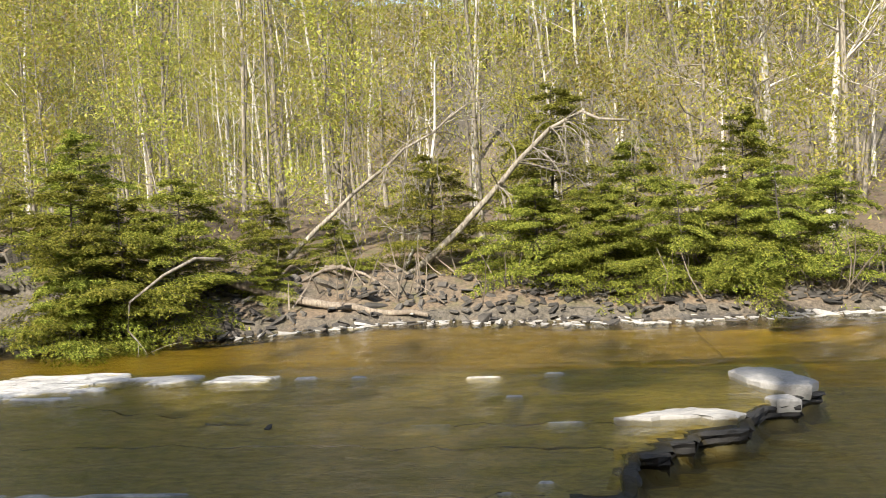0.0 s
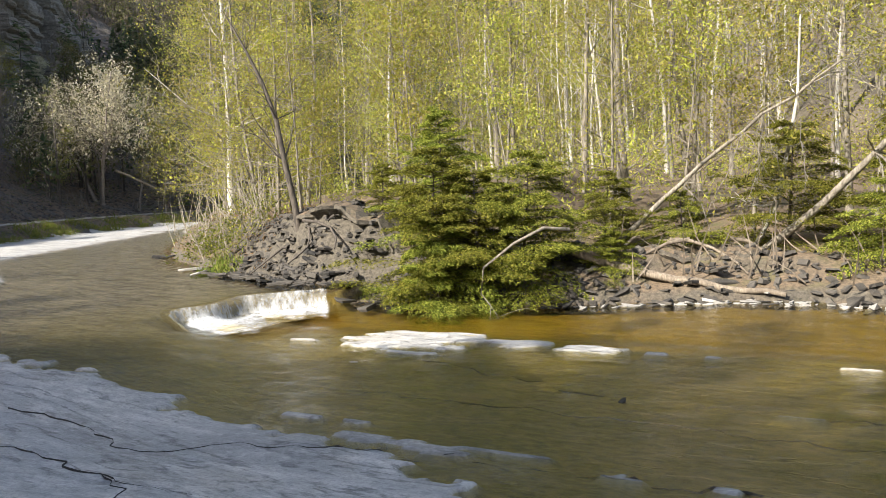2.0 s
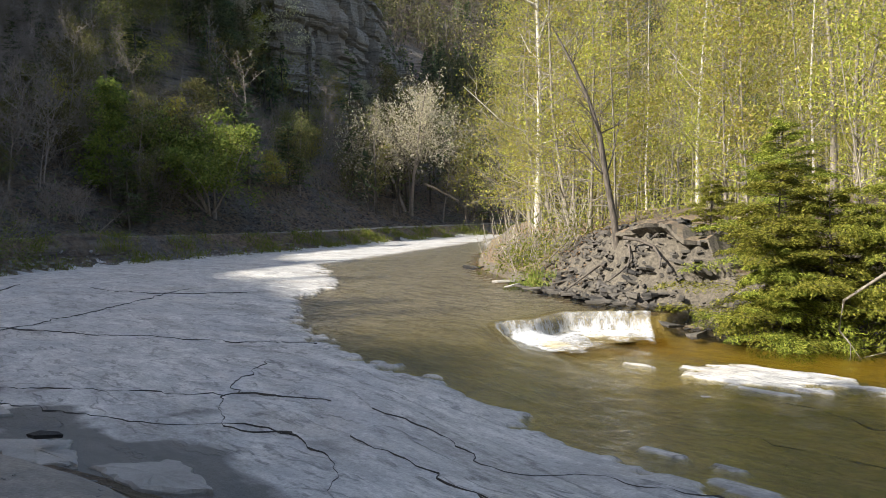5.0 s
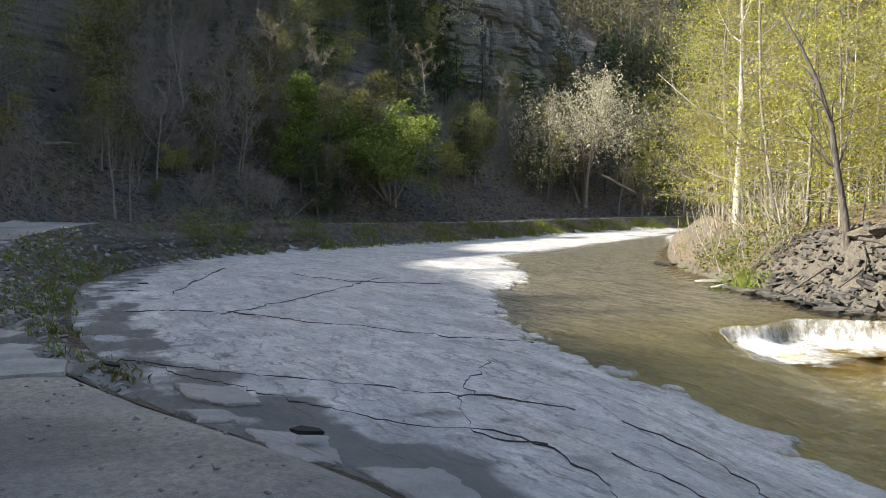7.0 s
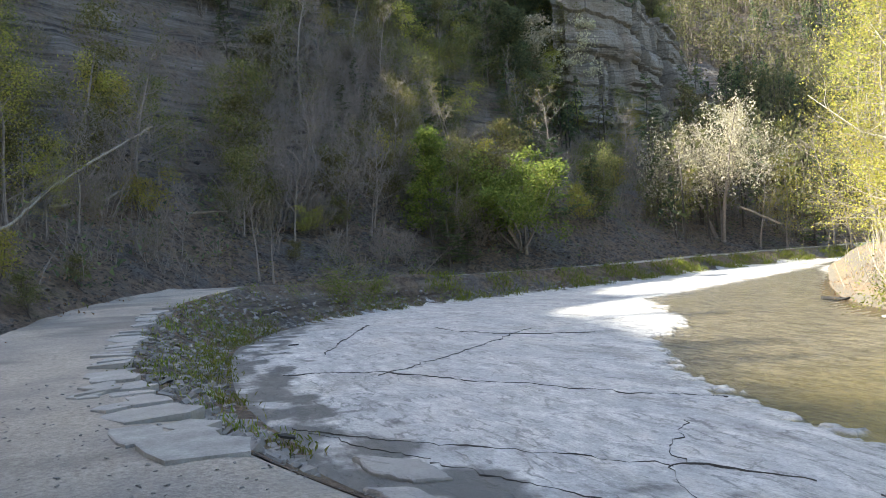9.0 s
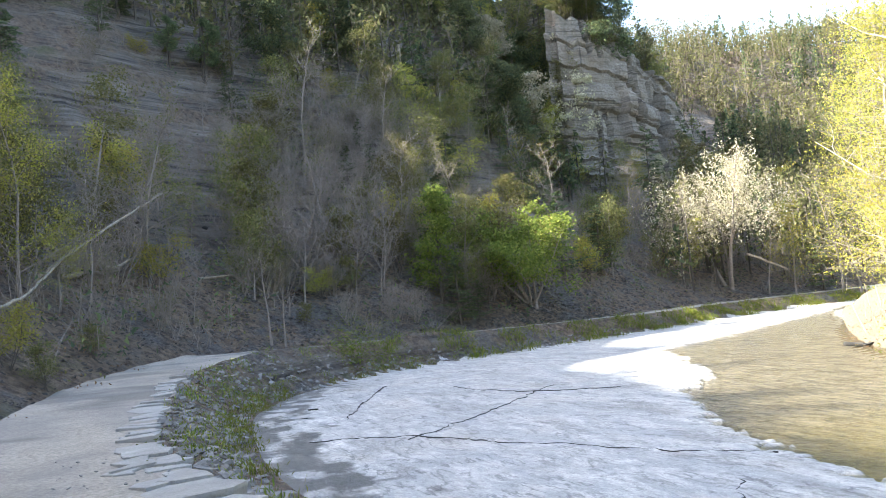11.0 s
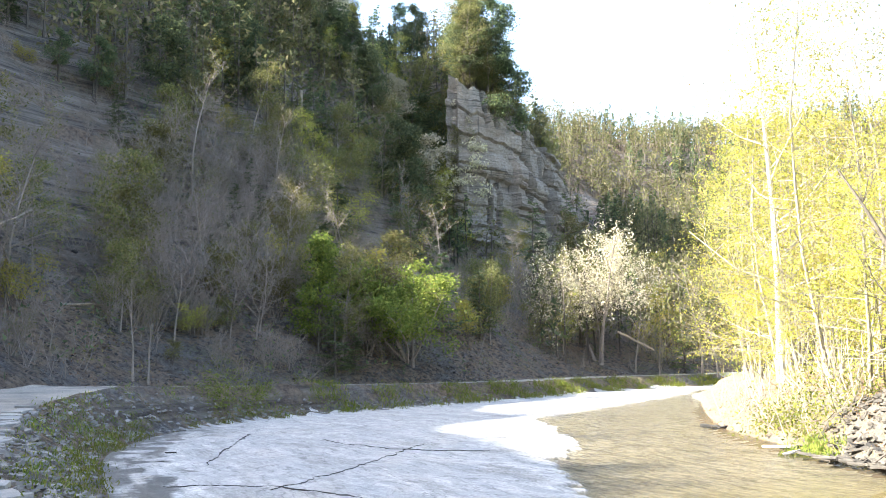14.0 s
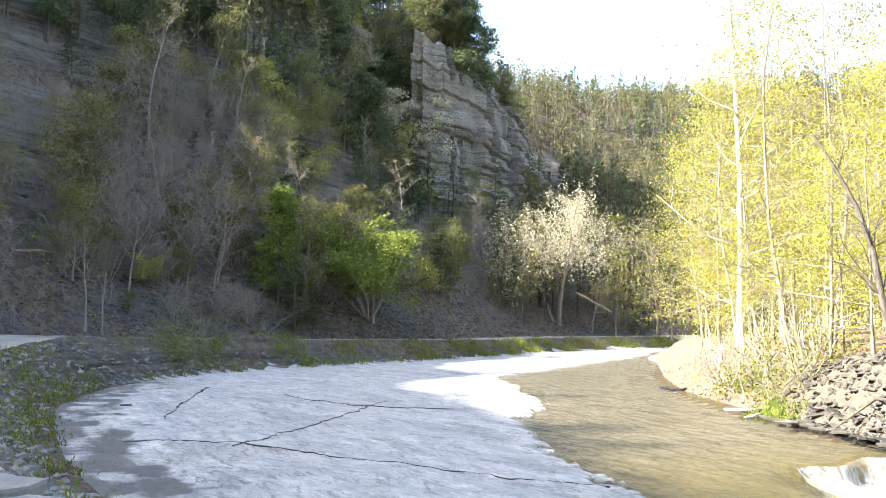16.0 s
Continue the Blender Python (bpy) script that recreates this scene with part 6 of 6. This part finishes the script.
def strewn(count, line, x0, x1, d0, d1, seed, y1=200):
    """Places on the ground between two distances from a line."""
    rng = np.random.RandomState(seed)
    p = np.array([q for q in flow(line, 0.5) if x0 < q[0] < x1 and q[1] < y1])
    k = rng.randint(1, len(p) - 1, count)
    t = p[k + 1] - p[k - 1]
    t /= np.linalg.norm(t, axis=1)[:, None]
    d = rng.uniform(d0, d1, count)
    slip = rng.uniform(-0.6, 0.6, count)
    x, y = p[k, 0] - t[:, 1] * d + t[:, 0] * slip, p[k, 1] + t[:, 0] * d + t[:, 1] * slip
    return np.column_stack([x, y, land(x, y)])


def off_path(places):
    return places[signed(places[:, 0], places[:, 1], TOE)[0] < path_edges(places[:, 0])[0] - 0.1]


def clumped(places, size, cut):
    return places[rough(places[:, 0], places[:, 1], size, 3) > cut]


scatter_leaves("bank_grass", "green grass and weeds on the low bank", "grass", off_path(clumped(strewn(1900, TOE, -60, -10, 0.0, 2.0, 1), 4, 0.0)), 18, 0.03, 0.14, GRASS, 0.10, 0.8, 4.0, True)
scatter_leaves("far_grass", "strip of fresh grass along the foot of the slope", "grass", off_path(clumped(strewn(1500, TOE, -58, -38, -0.3, 1.5, 2), 5, -0.05)), 18, 0.05, 0.25, GRASS, 0.2, 0.8, 6.0, True)
scatter_leaves("weeds", "leafy weeds and brambles on the bank beside the path", "weeds", off_path(clumped(strewn(900, TOE, -60, -9, 0.3, 2.0, 3), 3, -0.05)), 30, 0.032, 0.2, LIME, 0.15)
scatter_leaves("undergrowth", "thin green undergrowth over the slope", "undergrowth", clumped(strewn(9000, TOE, -70, -18, 4.8, 60, 4), 5, 0.0), 16, 0.085, 0.42, OLIVE, 0.6)
scatter_leaves("slope_greenery", "patches of young green shrubs on the slope", "shrubs", clumped(strewn(5500, TOE, -70, -18, 4.8, 60, 5), 7, 0.4), 16, 0.15, 0.55, NEEDLE, 1.1)
scatter_leaves("leaf_litter", "fallen brown leaves on slope and bank", "leaf litter", clumped(strewn(9000, TOE, -60, -10, 4.6, 34, 6), 5, -0.1), 10, 0.06, 0.4, leaf_material("dry_leaf", (0.10, 0.06, 0.035), (0.22, 0.14, 0.08), (0.30, 0.21, 0.13)), 0.03)
scatter_leaves("forest_haze", "low green growth on the forest floor", "undergrowth", clumped(strewn(6000, FAR, -50, 40, 3, 42, 7), 6, -0.3), 20, 0.075, 0.5, SPRING, 0.9)
scatter_leaves("shore_shrub", "yellow-green bushy growth at the tip of the far bank", "shrub", strewn(120, FAR, -19.5, -14.5, 0.5, 2.6, 8), 45, 0.055, 0.28, LIME, 0.45)
scatter_leaves("shore_grass", "bright tuft of grass at the water's edge", "grass", strewn(60, FAR, -15.6, -13.6, 0.1, 0.7, 9), 40, 0.03, 0.12, GRASS, 0.12, 0.8, 6.0, True)
scatter_leaves("bank_litter", "dry brown leaves on the far bank", "leaf litter", strewn(1700, FAR, -27, -11.5, 0.4, 5.5, 21), 9, 0.035, 0.25, bpy.data.materials["dry_leaf"], 0.03)
scatter_leaves("tip_shrubs", "thin yellow-green shrubs on the far bank", "shrub", clumped(strewn(260, FAR, -30, -12, 0.8, 6, 22), 3, -0.1), 26, 0.045, 0.3, SPRING, 0.7)
scatter_leaves("toe_grass", "green weeds along the edge of the shelf", "grass", clumped(strewn(900, TOE, -40, -9, -0.25, 0.5, 23), 3, -0.1), 16, 0.028, 0.14, GRASS, 0.09, 0.8, 4.0, True)
scatter_leaves("green_bush", "rounded fresh green bush on the low bank", "shrub", strewn(60, TOE, -38.2, -35.8, 0.3, 1.6, 10), 90, 0.055, 0.3, LIME, 0.7)


# bare thickets: thin twigs rising from the slope
def thicket(name, label, places, per, length, material, seed):
    rng = np.random.RandomState(seed)
    g = Geo()
    for x, y, z in places:
        for _ in range(per):
            w = branch(rng, (x + rng.normal() * 0.3, y + rng.normal() * 0.3, z - 0.05), (rng.normal() * 0.5, rng.normal() * 0.5, 1), length * rng.uniform(0.5, 1.3), 0.2, 2, 0.05)
            g.tube(w, 0.015 * np.array((1.3, 0.9, 0.3)), 3)
    return tagged(new(name, g.mesh(name, material)), label, "thicket", kind="stuff")


thicket("bare_thicket", "grey leafless brush on the shale slope", clumped(strewn(3000, TOE, -62, -18, 4.8, 55, 11), 8, -0.25), 7, 1.9, TWIG, 12)
thicket("shore_brush", "tangle of bare grey twigs at the bank's tip", strewn(44, FAR, -24, -14, 0.8, 3.5, 12), 5, 2.0, BARK, 13)
thicket("bank_brush", "dead grey sticks on the far bank", strewn(60, FAR, -4, 12, 0.8, 3.0, 13), 4, 1.1, DEAD_WOOD, 14)


# distant woods on the far wall and ridges
def far_woods():
    rng = np.random.RandomState(9)
    wood, leaf, dark, fresh = Geo(), Geo(), Geo(), Geo()
    r, b = rng.uniform(70, 270, 26000), np.radians(rng.uniform(12, 104, 26000))
    x, y = -r * np.sin(b), r * np.cos(b)
    d = signed(x, y, TOE)[0]
    ok = (d > np.where(b < radians(56), 6, 30)) & (d < 135) & (rng.uniform(0, 1, len(r)) < (r / 200) ** 1.0) & (signed(x, y, BROW)[0] < 60) & ~((np.abs(signed(x, y, BROW)[0] + 2) < 5) & (rng.uniform(0, 1, len(r)) < 0.9))
    x, y = x[ok][:5400], y[ok][:5400]
    z = land(x, y)
    kind = rough(x, y, 45, 2) + rng.normal(size=len(x)) * 0.5
    for px, py, pz, k in zip(x, y, z, kind):
        h = rng.uniform(5, 10)
        wood.tube([(px, py, pz - 0.5), (px + rng.normal() * 0.2, py, pz + h * 0.9)], (0.14, 0.04), 3)
        n = 90
        u = rng.uniform(0, 1, n)
        if k > 0.5:
            rad = 2.1 * (1.02 - u) * rng.uniform(0.3, 1, n)
        else:
            rad = 2.3 * np.sqrt(np.clip(1 - (2 * u - 1) ** 2, 0, 1)) * rng.uniform(0.2, 1, n)
        a = rng.uniform(0, 6.3, n)
        at = np.column_stack([px + np.cos(a) * rad, py + np.sin(a) * rad, pz + h * (0.22 + 0.8 * u)])
        (dark if k > 0.5 else leaf).leaves(at, 0.42 if k > 0.5 else 0.36, rng, 0.5, 1.6)
    # the wooded hill behind the far bank
    px_, py_ = rng.uniform(-70, 110, 9000), rng.uniform(30, 190, 9000)
    fd = signed(px_, py_, FAR)[0]
    ok = (fd > 44) & (fd < 115) & (signed(px_, py_, TOE)[0] < -8)
    px_, py_ = px_[ok][:1300], py_[ok][:1300]
    for px, py, pz in zip(px_, py_, land(px_, py_)):
        h = rng.uniform(11, 17)
        wood.tube([(px, py, pz - 0.5), (px + rng.normal() * 0.3, py, pz + h * 0.95)], (0.12, 0.03), 3)
        n = 90
        u, a = rng.uniform(0, 1, n), rng.uniform(0, 6.3, n)
        rad = 2.6 * rng.uniform(0.1, 1, n)
        fresh.leaves(np.column_stack([px + np.cos(a) * rad, py + np.sin(a) * rad, pz + h * (0.12 + 0.9 * u)]), 0.30, rng, 0.5, 1.5)
    tagged(new("hill_leaves", fresh.mesh("hill_leaves", SPRING)), "yellow-green spring canopy of the hill behind the forest", "woods", kind="stuff")
    tagged(new("distant_trunks", wood.mesh("distant_trunks", DARK_BARK)), "trunks of the woods on the far walls", "woods", kind="stuff")
    tagged(new("distant_leaves", leaf.mesh("distant_leaves", leaf_material("distant_leaf", (0.09, 0.10, 0.05), (0.155, 0.16, 0.07), (0.21, 0.18, 0.115)))), "hazy olive spring woods on the far walls", "woods", kind="stuff")
    tagged(new("distant_conifers", dark.mesh("distant_conifers", NEEDLE)), "dark conifers on the far walls and ridges", "woods", kind="stuff")


far_woods()
